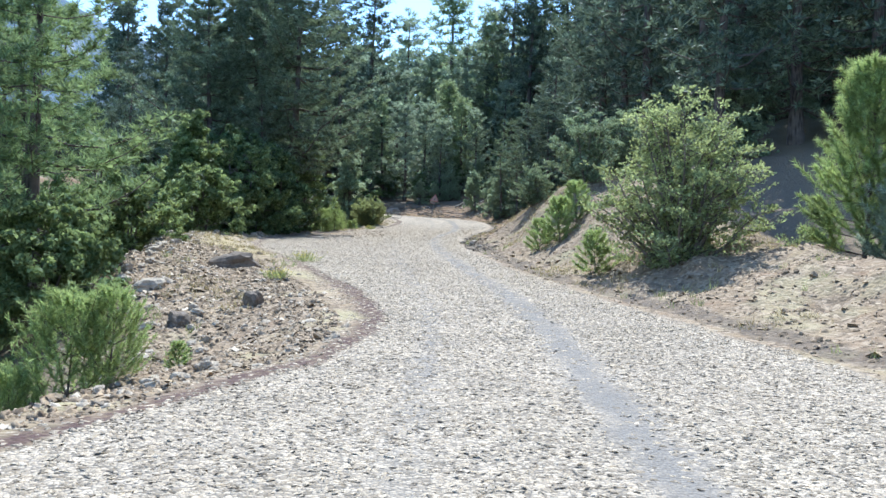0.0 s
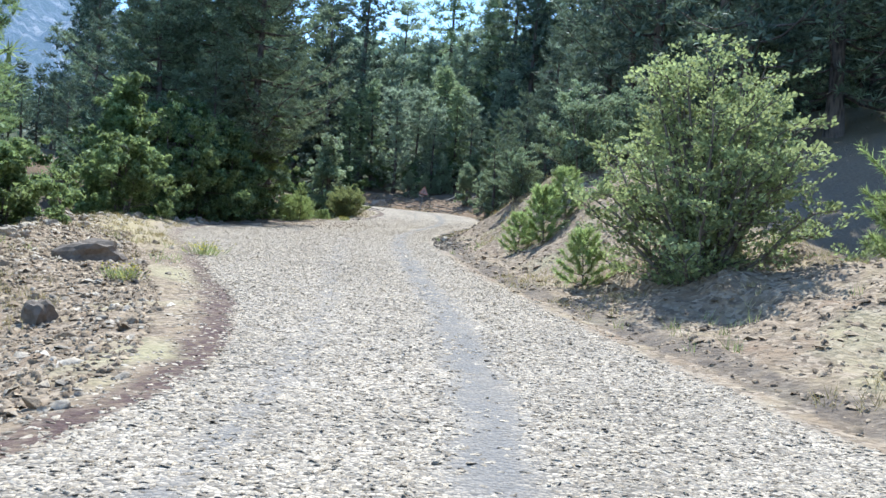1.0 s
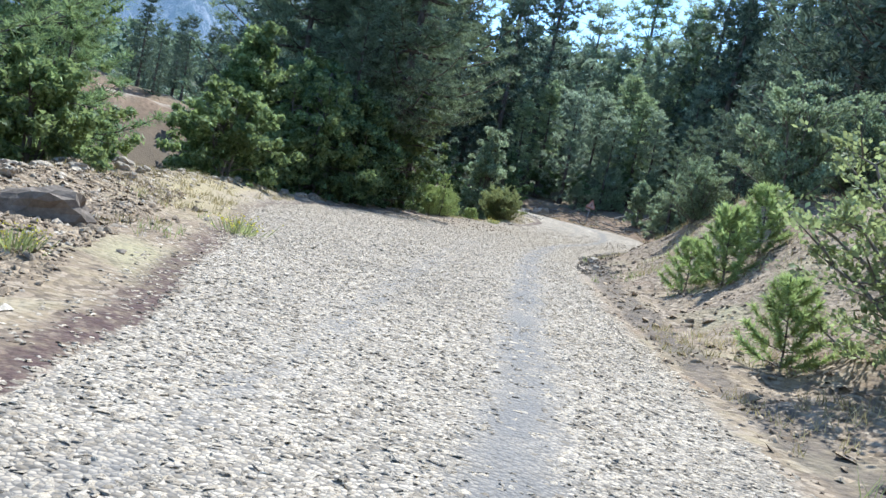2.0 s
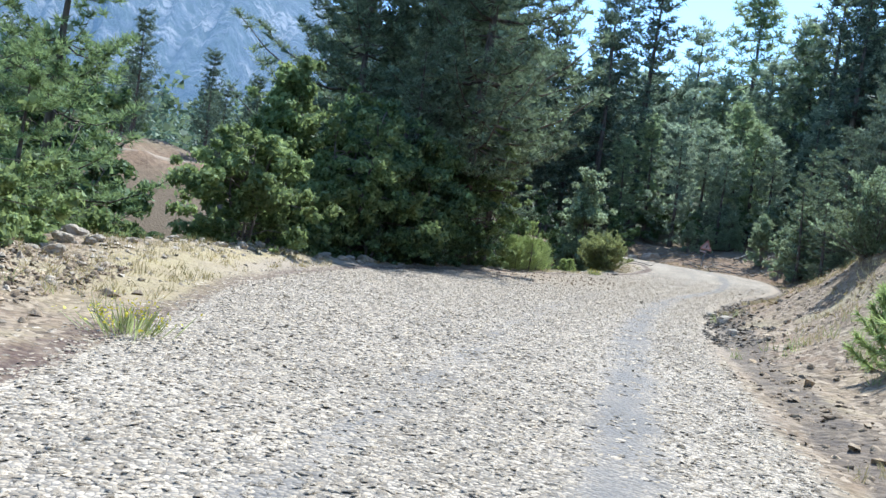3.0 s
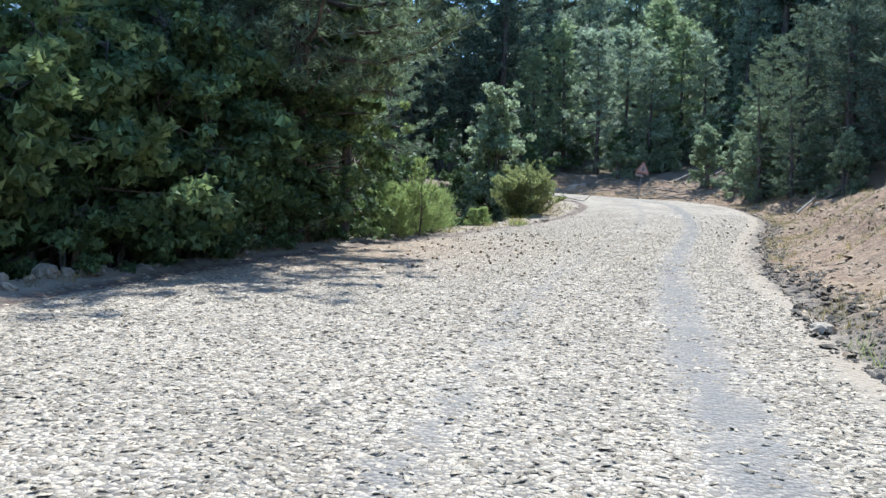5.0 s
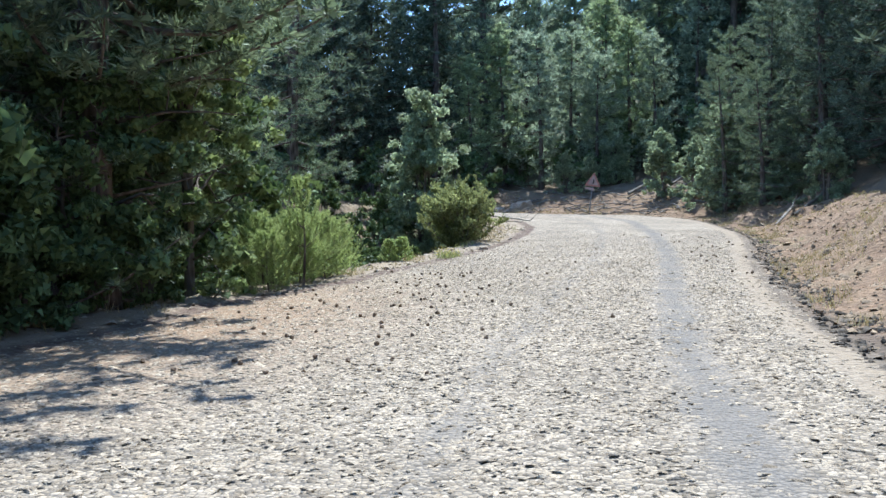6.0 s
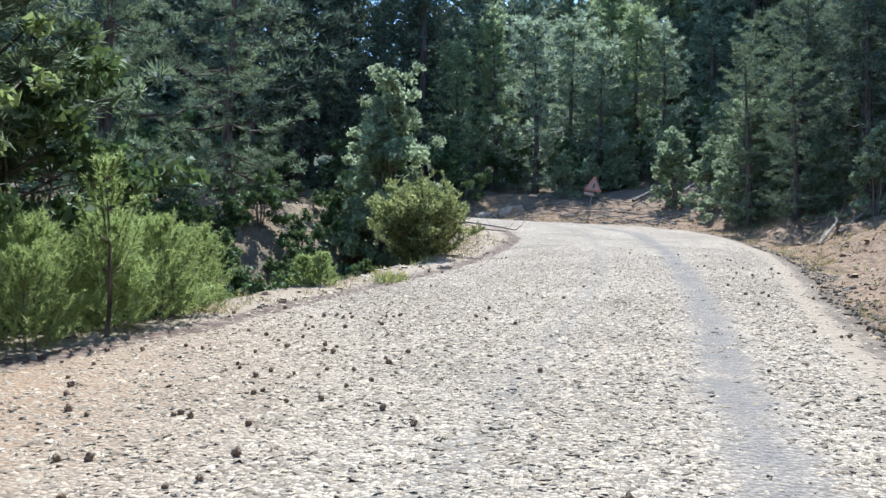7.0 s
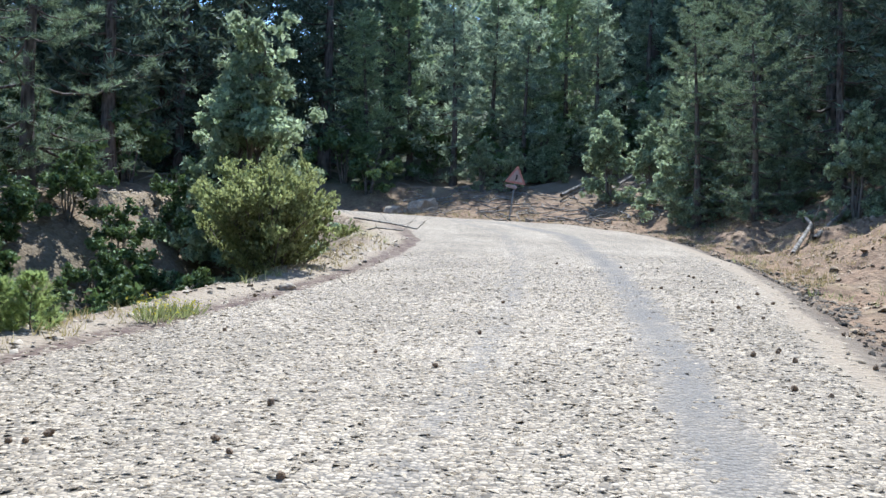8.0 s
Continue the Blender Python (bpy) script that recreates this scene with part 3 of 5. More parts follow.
def oak_meshes(seed, height, spread, clumps=150, leaves=60, leaf=0.13, mat=OAK, stems=3, bare=0.15, cone=0.0, bark=TWIG, lobes=0.75, low=0.8, puff=1.0):
    """Several stems that fork into boughs, each bough with a lobe of leaf sprays."""
    rng = np.random.RandomState(seed)
    paths, ends = [], []
    for s in range(stems):
        a = 2 * np.pi * s / stems + rng.uniform(-0.5, 0.5)
        foot = np.array([np.cos(a), np.sin(a), 0]) * 0.06 * spread * (stems > 1)
        top = np.array([np.cos(a), np.sin(a), 0]) * spread * rng.uniform(0.15, 0.4) * (1 - cone) + np.array([0, 0, height * rng.uniform(0.72, 0.93)])
        k = np.linspace(0, 1, 6)
        line = foot + (top - foot) * k[:, None] + np.column_stack([rng.normal(size=6) * 0.05 * spread * k, rng.normal(size=6) * 0.05 * spread * k, 0 * k])
        r0 = 0.012 * height + 0.018
        paths.append([(line[i], r0 * (1 - 0.85 * k[i])) for i in range(6)])
        for c in range(clumps // stems):
            if c % 5:
                ends.append(np.maximum(end + rng.normal(size=3) * np.array([1, 1, 0.6]) * (0.12 * spread + 0.05), (-99, -99, 0.04 * height)))
                continue
            u = bare + (1 - bare) * rng.uniform() ** low
            b = np.array([np.interp(u, k, line[:, i]) for i in range(3)])
            phi = rng.uniform(0, 2 * np.pi)
            if cone:
                env = spread * (1.05 - u) ** 0.75
            else:
                env = spread * math.sqrt(max(0.12, 1 - ((u - 0.42) / 0.66) ** 2))
            env *= 0.92 + lobes * noise.noise(Vector((1.7 * math.cos(phi), 1.7 * math.sin(phi), 3.2 * u + seed)))
            end = np.array([0, 0, b[2] + rng.uniform(-0.06, 0.16) * height]) + np.array([np.cos(phi), np.sin(phi), 0]) * env * rng.uniform(0.4, 1.1)
            end[2] = min(max(end[2], 0.06 * height), height * 1.02)
            m = (b + end) / 2 + np.array([0, 0, 0.05 * height])
            paths.append([(b, r0 * 0.3), (m, r0 * 0.2), (end, 0.004)])
            ends.append(end)
    ends = np.array(ends)
    v, f = leaf_puffs(ends, (0.07 * spread + 0.09) * puff * rng.uniform(0.6, 1.35, len(ends)), rng, leaves, leaf)
    tv, tf = tubes(paths, 5)
    return raw_mesh("trunk", tv, tf, bark, True), raw_mesh("crown", v, f, mat)


def brush_pine(seed, height, spread, whorls=7, shoots=5, needles=70, needle=0.12, mat=PINE_YOUNG, low=0.06, sweep=0.0):
    """A young pine: upswept shoots in whorls, each set all round with needles like a bottle brush."""
    rng = np.random.RandomState(seed)
    stem = [(np.array((0.03 * height * math.sin(3 * q), 0.02 * height * math.sin(4 * q + 1), height * q)), (0.012 * height + 0.008) * (1 - 0.85 * q)) for q in np.linspace(0, 0.96, 6)]
    paths, roots, ways = [stem], [], []
    lines = [np.array([stem[4][0], stem[5][0], (0, 0, height * 1.04)])]
    for j in range(whorls):
        u = low + (0.93 - low) * j / (whorls - 1)
        size = spread * (1.1 - u) ** 0.7
        for i in range(shoots):
            a = 2 * np.pi * (i / shoots + j * 0.37) + rng.uniform(-0.35, 0.35)
            ln = size * rng.uniform(0.75, 1.15)
            out, up = np.array([np.cos(a), np.sin(a), 0]), 0.35 + sweep + 0.75 * u + rng.uniform(-0.1, 0.15)
            k = np.linspace(0, 1, 4)
            line = np.array((0.03 * height * math.sin(3 * u), 0.02 * height * math.sin(4 * u + 1), height * u)) + out * (ln * k ** 0.8)[:, None] + np.array([0, 0, 1]) * (ln * up * k ** 1.5)[:, None]
            paths.append([(line[m], 0.006 * height ** 0.5 * (1 - 0.6 * k[m])) for m in range(4)])
            lines.append(line)
            if spread > 0.6:
                for s in (-0.7, 0.7):
                    fork = line[2] - line[1]
                    turn = np.array([fork[0] * math.cos(s) - fork[1] * math.sin(s), fork[0] * math.sin(s) + fork[1] * math.cos(s), fork[2] * 1.3])
                    lines.append(np.array([line[1], line[1] + turn * 0.7, line[1] + turn * 1.3 + np.array([0, 0, 0.06 * ln])]))
    for line in lines:
        q = rng.uniform(0.2, 1.0, needles) ** 0.8
        kk = np.linspace(0, 1, len(line))
        roots.append(np.stack([np.interp(q, kk, line[:, m]) for m in range(3)], 1))
        ways.append(unit(line[-1] - line[0]) * 0.75 + rng.normal(size=(needles, 3)) * 0.55)
    roots, ways = np.concatenate(roots), np.concatenate(ways)
    ln = needle * rng.uniform(0.7, 1.25, len(roots))
    v, f = blades(roots, ways, ln, np.full(len(roots), 0.013 + 0.04 * needle), rng, True)
    tv, tf = tubes(paths, 5)
    return raw_mesh("trunk", tv, tf, BARK, True), raw_mesh("crown", v, f, mat)


def fan_shrub(seed, height, spread, stems=26, twigs=11, leaves=26, leaf=0.07, mat=SHRUB, open_=0.2, arch=0.78, lift=0.0):
    """A shrub of many arching stems from one foot; each carries side twigs, and each twig a flat spray of leaves."""
    rng = np.random.RandomState(seed)
    paths, roots, ways = [], [], []
    k = np.linspace(0, 1, 6)
    for s in range(stems):
        phi = 2 * np.pi * (s * 0.618 + rng.uniform(-0.06, 0.06))
        lean = math.sqrt((s + 0.5) / stems) * rng.uniform(0.75, 1.1)
        reach, rise = spread * lean, height * (1.05 - arch * min(1.05, lean) ** 2.2) * rng.uniform(0.72, 1.06)
        flat = np.array([np.cos(phi), np.sin(phi), 0])
        line = flat * (reach * k ** (1.3 - 0.6 * lean))[:, None] + np.array([0, 0, 1]) * (rise * (1 - (1 - k) ** 1.5))[:, None] + rng.normal(size=(6, 3)) * 0.035 * spread * k[:, None]
        r0 = 0.008 * height + 0.008
        paths.append([(line[i], r0 * (1 - 0.85 * k[i])) for i in range(6)])
        for t in range(twigs):
            u = open_ + (1 - open_) * (t + rng.uniform(0, 1)) / twigs
            p = np.array([np.interp(u, k, line[:, i]) for i in range(3)])
            a = rng.uniform(0, 2 * np.pi)
            way = np.array([np.cos(a), np.sin(a), rng.uniform(-0.1, 0.55) + lift]) + flat * 0.3
            ln = spread * rng.uniform(0.14, 0.34) * (1.15 - 0.6 * u)
            if t % 2 == 0:
                paths.append([(p, r0 * 0.3), (p + way * ln * 0.5, r0 * 0.2), (p + way * ln, 0.003)])
            side = np.array([-way[1], way[0], rng.uniform(-0.2, 0.2)])
            q = rng.uniform(0.1, 1.08, leaves)
            arm = np.round(rng.uniform(-2.4, 2.4, leaves)) * 0.16 * (1.1 - 0.6 * q)
            roots.append(p + way * (ln * q)[:, None] + side * (arm * ln)[:, None] + rng.normal(size=(leaves, 3)) * np.array([0.016, 0.016, 0.012]) * spread)
            ways.append(way * 0.6 + side * np.sign(arm)[:, None] * 0.5 + rng.normal(size=(leaves, 3)) * 0.45 + np.array([0, 0, 0.15 + lift]))
    roots, ways = np.concatenate(roots), np.concatenate(ways)
    roots[:, 2] = np.maximum(roots[:, 2], 0.05)
    ln = leaf * rng.uniform(0.7, 1.3, len(roots))
    v, f = blades(roots, ways, ln, ln * rng.uniform(0.55, 0.85, len(roots)), rng, False, np.tile(np.array([0, 0, 1.1 - lift]), (len(roots), 1)))
    tv, tf = tubes(paths, 4)
    return raw_mesh("trunk", tv, tf, TWIG, True), raw_mesh("crown", v, f, mat)


def plant(name, meshes, label, category, x, y, turn=0.0, scale=1.0, sink=0.12, group="", parts=("trunk", "crown")):
    ob = thing(name, label, category, group)
    for part_name, me in zip(parts, meshes):
        sub(part_name, me, ob)
    ob.matrix_world = Matrix.Translation((x, y, height_at(x, y) - sink)) @ Euler((0, 0, turn)).to_matrix().to_4x4() @ Matrix.Diagonal((scale, scale, scale, 1))
    return ob


def replant(src, x, y, turn=0.0, scale=1.0, sink=0.12, label=""):
    ob = copy_thing(src, Matrix.Identity(4))
    ob.matrix_basis = Matrix.Translation((x, y, height_at(x, y) - sink)) @ Euler((0, 0, turn)).to_matrix().to_4x4() @ Matrix.Diagonal((scale, scale, scale, 1))
    return tagged(ob, label)


FOREST = "pines of the forest"
rnd = random.Random(7)
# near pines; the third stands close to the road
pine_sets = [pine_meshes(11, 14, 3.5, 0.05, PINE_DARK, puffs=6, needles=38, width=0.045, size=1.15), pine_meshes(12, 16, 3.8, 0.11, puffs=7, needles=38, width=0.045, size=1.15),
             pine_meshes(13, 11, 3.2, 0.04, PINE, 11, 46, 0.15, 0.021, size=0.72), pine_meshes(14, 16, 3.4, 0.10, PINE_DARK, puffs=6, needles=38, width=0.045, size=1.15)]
# pines farther up the slopes, in needles tinted dark for shade
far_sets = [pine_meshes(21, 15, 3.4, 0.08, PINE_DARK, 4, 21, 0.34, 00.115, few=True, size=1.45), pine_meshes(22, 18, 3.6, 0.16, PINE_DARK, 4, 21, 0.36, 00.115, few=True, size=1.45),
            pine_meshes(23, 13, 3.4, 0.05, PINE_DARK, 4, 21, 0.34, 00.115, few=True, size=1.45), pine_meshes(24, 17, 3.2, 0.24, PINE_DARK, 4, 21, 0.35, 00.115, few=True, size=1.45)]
# sunlit pines in the gully, and the wide pine over the turnout
gully_sets = [pine_meshes(18, 12, 3.5, 0.04, PINE_GREEN, 11, 46, 0.15, 0.028, size=1.0), pine_meshes(19, 10, 3.2, 0.04, PINE_GREEN, 11, 46, 0.15, 0.028, size=1.0),
              pine_meshes(17, 17.5, 4.3, 0.25, PINE, 18, 46, 0.17, 0.032, rows=21, dead=14, size=1.05, heavy=0.3, lop=-0.3)]
# paler pines beyond the bend, needle colours lifted to look sunlit
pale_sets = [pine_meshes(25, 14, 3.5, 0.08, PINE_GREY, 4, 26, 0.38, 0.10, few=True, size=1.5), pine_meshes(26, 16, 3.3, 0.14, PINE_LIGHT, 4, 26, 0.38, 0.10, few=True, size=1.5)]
grey_sets = [oak_meshes(15, 6.2, 2.3, 540, 40, 0.11, GREY_LEAF, 3, 0.02, 0.4, lobes=0.2, low=1.15, puff=0.85), oak_meshes(16, 4.4, 1.6, 260, 42, 0.10, GREY_LEAF, 3, 0.06, 0.25, lobes=0.4, puff=0.85)]
firsts = {}
KINDS = {"near": (pine_sets, "pine_tree"), "far": (far_sets, "pine_tree"), "grey": (grey_sets, "young_tree"), "gully": (gully_sets, "pine_tree"), "pale": (pale_sets, "pine_tree")}


def pine(family, kind, x, y, scale=1.0, label="", group=FOREST):
    key = (family, kind)
    if key not in firsts:
        sets, name = KINDS[family]
        firsts[key] = plant(name, sets[kind], label, "tree" if family == "grey" else "pine tree", x, y, rnd.uniform(0, 6.28), scale, 0.15, group)
        return firsts[key]
    ob = replant(firsts[key], x, y, rnd.uniform(0, 6.28), scale, 0.15, label)
    return tagged(ob, group=group)


# dark pines beside the turnout
for kind, x, y, s in ((2, -9.9, 48.8, 0.8), (2, -10.6, 54.4, 0.85)):
    pine("near", kind, x, y, s, "tall dark pine standing over the turnout", "dark pines over the turnout")
wide_pine = plant("pine_tree", gully_sets[2], "wide dark pine with long limbs reaching over the turnout", "pine tree", -8.6, 51.4, 0.0, 0.95, 0.15, "dark pines over the turnout")
for x, y, turn, s in ((-11.2, 54.6, 2.6, 1.2), (-12.2, 58.4, 3.3, 1.15), (-13.2, 51.2, 4.2, 1.0)):
    replant(wide_pine, x, y, turn, s, 0.15, "very tall dark pine behind the turnout")
for kind, x, y, s in ((1, 5.5, 124.0, 1.6), (3, 11.5, 122.0, 1.65), (1, -5.5, 124.0, 1.5), (3, 21.0, 112.0, 1.5), (1, 23.5, 104.0, 1.4), (3, 0.5, 128.0, 1.7)):
    pine("pale", kind // 2, x, y, s, "very tall pine on the hillside beyond the bend", "tall pines beyond the bend")
for kind, x, y, s in ((1, -9.5, 113.0, 1.5), (0, -13.0, 108.5, 1.45), (3, -15.0, 117.0, 1.5), (0, 8.5, 117.0, 1.6), (1, 15.0, 115.0, 1.5), (0, 19.0, 107.0, 1.4), (3, 10.0, 112.0, 1.4), (0, -20.0, 100.0, 1.2), (1, -17.5, 104.5, 1.2), (2, -23.0, 97.0, 1.25), (0, -25.5, 92.5, 1.2), (2, -20.5, 93.0, 1.0)):
    pine("far", kind, x, y, s, "very tall dark pine on the hillside beyond the bend", "tall pines beyond the bend")
# dark pines over the right-hand bank before the bend
for kind, x, y, s in ((0, 7.8, 87.0, 0.7), (3, 10.2, 86.0, 0.95), (0, 11.6, 79.0, 0.95), (0, 9.4, 82.6, 0.7), (2, 5.3, 84.6, 0.68), (2, 6.6, 82.0, 0.6), (2, 6.6, 90.6, 0.8), (2, 8.4, 89.4, 0.9), (0, 12.6, 83.0, 0.9), (2, 11.0, 91.0, 0.9)):
    pine("near", kind, x, y, s, "dark pine shading the earth bank before the bend", "dark pines before the bend")
# green pines rising out of the gully
for kind, x, y, s in ((1, -10.4, 23.0, 1.15), (0, -12.6, 27.5, 0.95), (1, -12.4, 17.0, 1.0), (0, -16.5, 33.5, 1.1), (0, -15, 22, 1.0), (1, -13.0, 13.5, 1.2), (1, -15.5, 28.5, 1.3),
                      (0, -11.6, 20.0, 1.0), (1, -12.8, 33.5, 0.6), (0, -16.4, 38.4, 1.15)):
    pine("gully", kind, x, y, s, "sunlit green pine rising out of the gully beside the road", "pines in the gully")
# grey-green young trees
for kind, x, y, s in ((0, -8.2, 76.4, 1.2), (1, 3.2, 94.0, 1.0), (1, 4.6, 91.2, 0.85), (0, 5.7, 86.4, 0.85), (0, 8.0, 84.0, 0.6), (0, 12.0, 37.5, 0.7), 
                      (1, 9.4, 66, 0.9), (1, 8.6, 78.8, 0.8), (1, -1.2, 99.2, 0.6), (1, 6.4, 101, 1.1), (1, -2.8, 100.0, 0.7), (0, 0.6, 102.6, 0.7), (1, 4.0, 103.5, 1.0), (0, 9.4, 98.0, 0.9)):
    pine("grey", kind, x, y, s, "grey-green young tree on the slope above the road", "young grey trees")
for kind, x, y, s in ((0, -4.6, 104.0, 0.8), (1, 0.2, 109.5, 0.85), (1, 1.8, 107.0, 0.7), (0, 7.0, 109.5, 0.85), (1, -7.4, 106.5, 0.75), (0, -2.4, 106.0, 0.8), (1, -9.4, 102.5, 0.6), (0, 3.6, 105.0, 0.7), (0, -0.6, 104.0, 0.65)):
    pine("pale", kind, x, y, s, "pale green pine beyond the bend with sunlight painted into its needles", "sunlit pines beyond the bend")
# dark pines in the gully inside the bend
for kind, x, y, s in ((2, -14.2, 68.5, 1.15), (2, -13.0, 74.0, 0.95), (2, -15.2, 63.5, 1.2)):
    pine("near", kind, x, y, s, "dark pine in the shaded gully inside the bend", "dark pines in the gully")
# right-hand hillside, beyond the bend, and across the gully
hill = random.Random(5)
spots = []


def free(x, y, gap):
    return all((x - a) ** 2 + (y - b) ** 2 > gap * gap for a, b in spots)


for kind, x, y, s in ((3, 11.0, 36.4, 0.85), (3, 16.6, 35.0, 0.9), (1, 13.2, 41.0, 0.95)):
    spots.append((x, y))
    pine("far", kind, x, y, s, "tall pine on the shaded hillside above the road")
for x, y in ((14.6, 37.7), (13, 92.4)):
    spots.append((x, y))
    pine("near", 1, x, y, 1.0, "tall pine with a thick dark trunk on the hillside")
ZONES = (((10.5, 36), (27, 110), 34, 3.6, "tall pine on the shaded hillside above the road"),
         ((-14, 113), (26, 140), 20, 5.0, "tall pine on the hillside beyond the bend"),
         ((-36, 82), (-17, 125), 32, 2.8, "tall pine on the hillside beyond the bend"),
         ((-40, 62), (-20, 84), 22, 2.8, "green pine on the slope across the gully"),
         ((-46, 30), (-23, 62), 12, 5.0, "green pine on the slope across the gully"))
for (x0, y0), (x1, y1), count, gap, label in ZONES:
    made = 0
    for _ in range(3000):
        x, y = hill.uniform(x0, x1), hill.uniform(y0, y1)
        if made >= count or not free(x, y, gap):
            continue
        if x > 0 and y < 106 and x < 10.5 + max(0, (y - 60) * 0.03):
            continue
        _, dl, dr, _ = land(np.array([[x, y]]), False)
        if max(dl[0], dr[0]) < 4.0 or (x < -12 and abs(0.813 * (x + 0.2) + 0.581 * (y - 21)) < 2.0):
            continue
        spots.append((x, y))
        made += 1
        low = x < -8 and (0.8 - x) > 0.52 * (y - 21.9)
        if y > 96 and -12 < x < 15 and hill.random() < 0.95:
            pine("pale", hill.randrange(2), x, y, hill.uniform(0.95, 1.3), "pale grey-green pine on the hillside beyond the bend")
            continue
        pine("far", hill.randrange(4), x, y, hill.uniform(0.3, 0.42) if low else hill.uniform(0.5, 0.7) if x < -20 and y < 84 else hill.uniform(0.9, 1.2) if x < 0 else hill.uniform(1.1, 1.5), label)
# broad-leaved trees below the turnout
OAKS = "oaks below the turnout"
oak_a = plant("oak_tree", oak_meshes(31, 5.6, 2.1, 320, 52, 0.115, OAK_LIGHT, bare=0.04, lobes=0.6, puff=0.9), "bright green oak growing below the turnout", "oak tree", -9.9, 43.4, 0.4, 1.0, 0.2, OAKS)
for x, y, a, s in ((-12.8, 45.2, 4.1, 1.1),):
    replant(oak_a, x, y, a, s)
oak_dark = plant("oak_tree", oak_meshes(36, 5.6, 2.1, 300, 52, 0.12, bare=0.03, lobes=0.5), "dark green oak in the shade of the pines", "oak tree", -8.9, 46.6, 2.1, 0.8, 0.2, OAKS)
replant(oak_dark, -11.4, 60.4, 3.0, 1.35)
replant(oak_dark, -10.6, 47.2, 5.0, 1.25)
replant(oak_dark, -10.6, 57.6, 1.1, 0.8)
replant(oak_dark, -8.75, 50.9, 0.3, 0.75)
replant(oak_dark, -9.0, 48.2, 2.3, 0.75)
replant(oak_dark, -10.0, 44.8, 4.3, 0.95)
oak_tall = plant("oak_tree", oak_meshes(32, 8.8, 1.9, 320, 52, 0.12, OAK_LIGHT, cone=0.6, stems=2, lobes=0.5), "tall pointed light green oak rising from the gully", "oak tree", -12.3, 43.8, 0.0, 1.12, 0.2, OAKS)
replant(oak_tall, -8.2, 53.6, 2.0, 0.8, 0.2, "light green oak with its sunny side over the turnout")
round_oak = plant("oak_bush", oak_meshes(33, 3.8, 1.8, 340, 52, 0.105, OAK_LIGHT, bare=0.0, stems=5, lobes=0.4, low=1.1, puff=0.9), "round sunlit green oak bush beside the turnout", "bush", -10.4, 38.6, 0.3, 1.02, 0.3, OAKS)
for x, y, a, s in ((-13.6, 36.0, 1.4, 1.0), (-12.4, 31.5, 2.4, 1.0), (-10.2, 29.2, 5.4, 0.9), (-9.0, 20.5, 3.3, 0.9), (-8.6, 16.0, 0.3, 0.6),
                   (-17.5, 44, 0.5, 1.2), (-20, 39, 2.5, 1.2), (-24, 43, 4.5, 1.3)):
    replant(round_oak, x, y, a, s, 0.2, "rounded green oak bush in the gully")
scrub = plant("scrub_bush", oak_meshes(34, 3.4, 2.1, 80, 36, 0.17, bare=0.03, stems=5, puff=1.35), "dense dark green scrub oak on the slope", "bush", -21, 36, 0, 1.0, 0.2, "scrub oaks across the gully")
for x, y, s in ((-19, 56, 1.1), (-17.5, 59, 1.0), (-26, 47, 1.3), (-20.5, 44.5, 1.2), (-23.4, 48.0, 1.2), (-19.2, 41.6, 1.1), (-27, 51.5, 1.0), (-17.6, 44.6, 1.0)):
    replant(scrub, x, y, x, s, 0.2)
for x, y, s in ((-8.9, 43.4, 0.42), (-9.0, 44.6, 0.5), (-8.9, 45.9, 0.5), (-8.75, 47.1, 0.5), (-8.7, 49.4, 0.5), (-8.35, 50.9, 0.42), (-8.3, 52.2, 0.42), (-9.8, 42.2, 0.5), (-8.6, 54.6, 0.5)):
    replant(scrub, x, y, 3 * x + y, s, 0.12, "low dark scrub along the turnout's edge")
bushes = random.Random(3)
made = 0
while made < 85:
    x, y = bushes.uniform(-15.5, -7.5), bushes.uniform(62, 81)
    _, dl, _, _ = land(np.array([[x, y]]), False)
    if 2.4 < dl[0] < 7 and (x + 8.0) ** 2 + (y - 75.4) ** 2 > 2:
        replant(scrub, x, y, bushes.uniform(0, 6), bushes.uniform(0.3, 0.55), 0.15, "low dark scrub in the shaded gully")
        made += 1
for x, y, s in ((-21, 80, 1.2), (-22.5, 84, 1.1), (-20, 87, 1.2), (-24.5, 77, 1.3), (-18.5, 92, 1.2), (-15, 96.5, 1.1), (-26, 82, 1.4), (-8.6, 99, 0.8), (-2.4, 104, 1.0), (0.8, 107, 1.1),
                (3.0, 109, 1.0), (6.5, 106, 1.2), (9.5, 100, 1.1), (-6.0, 106, 1.1), (-10.5, 102, 1.1), (12.2, 96, 1.2)):
    replant(scrub, x, y, x, s, 0.2, "dark undergrowth bush beneath the pines")
for _ in range(34):
    x, y = bushes.uniform(-46, -17), bushes.uniform(24, 78)
    _, dl, dr, _ = land(np.array([[x, y]]), False)
    if max(dl[0], dr[0]) > 2.5 and not (dl[0] > 0 and dl[0] < 9 and y > 58) and abs(0.813 * (x + 0.2) + 0.581 * (y - 21)) > 2.0:
        replant(scrub, x, y, bushes.uniform(0, 6), bushes.uniform(0.7, 1.5), 0.2)


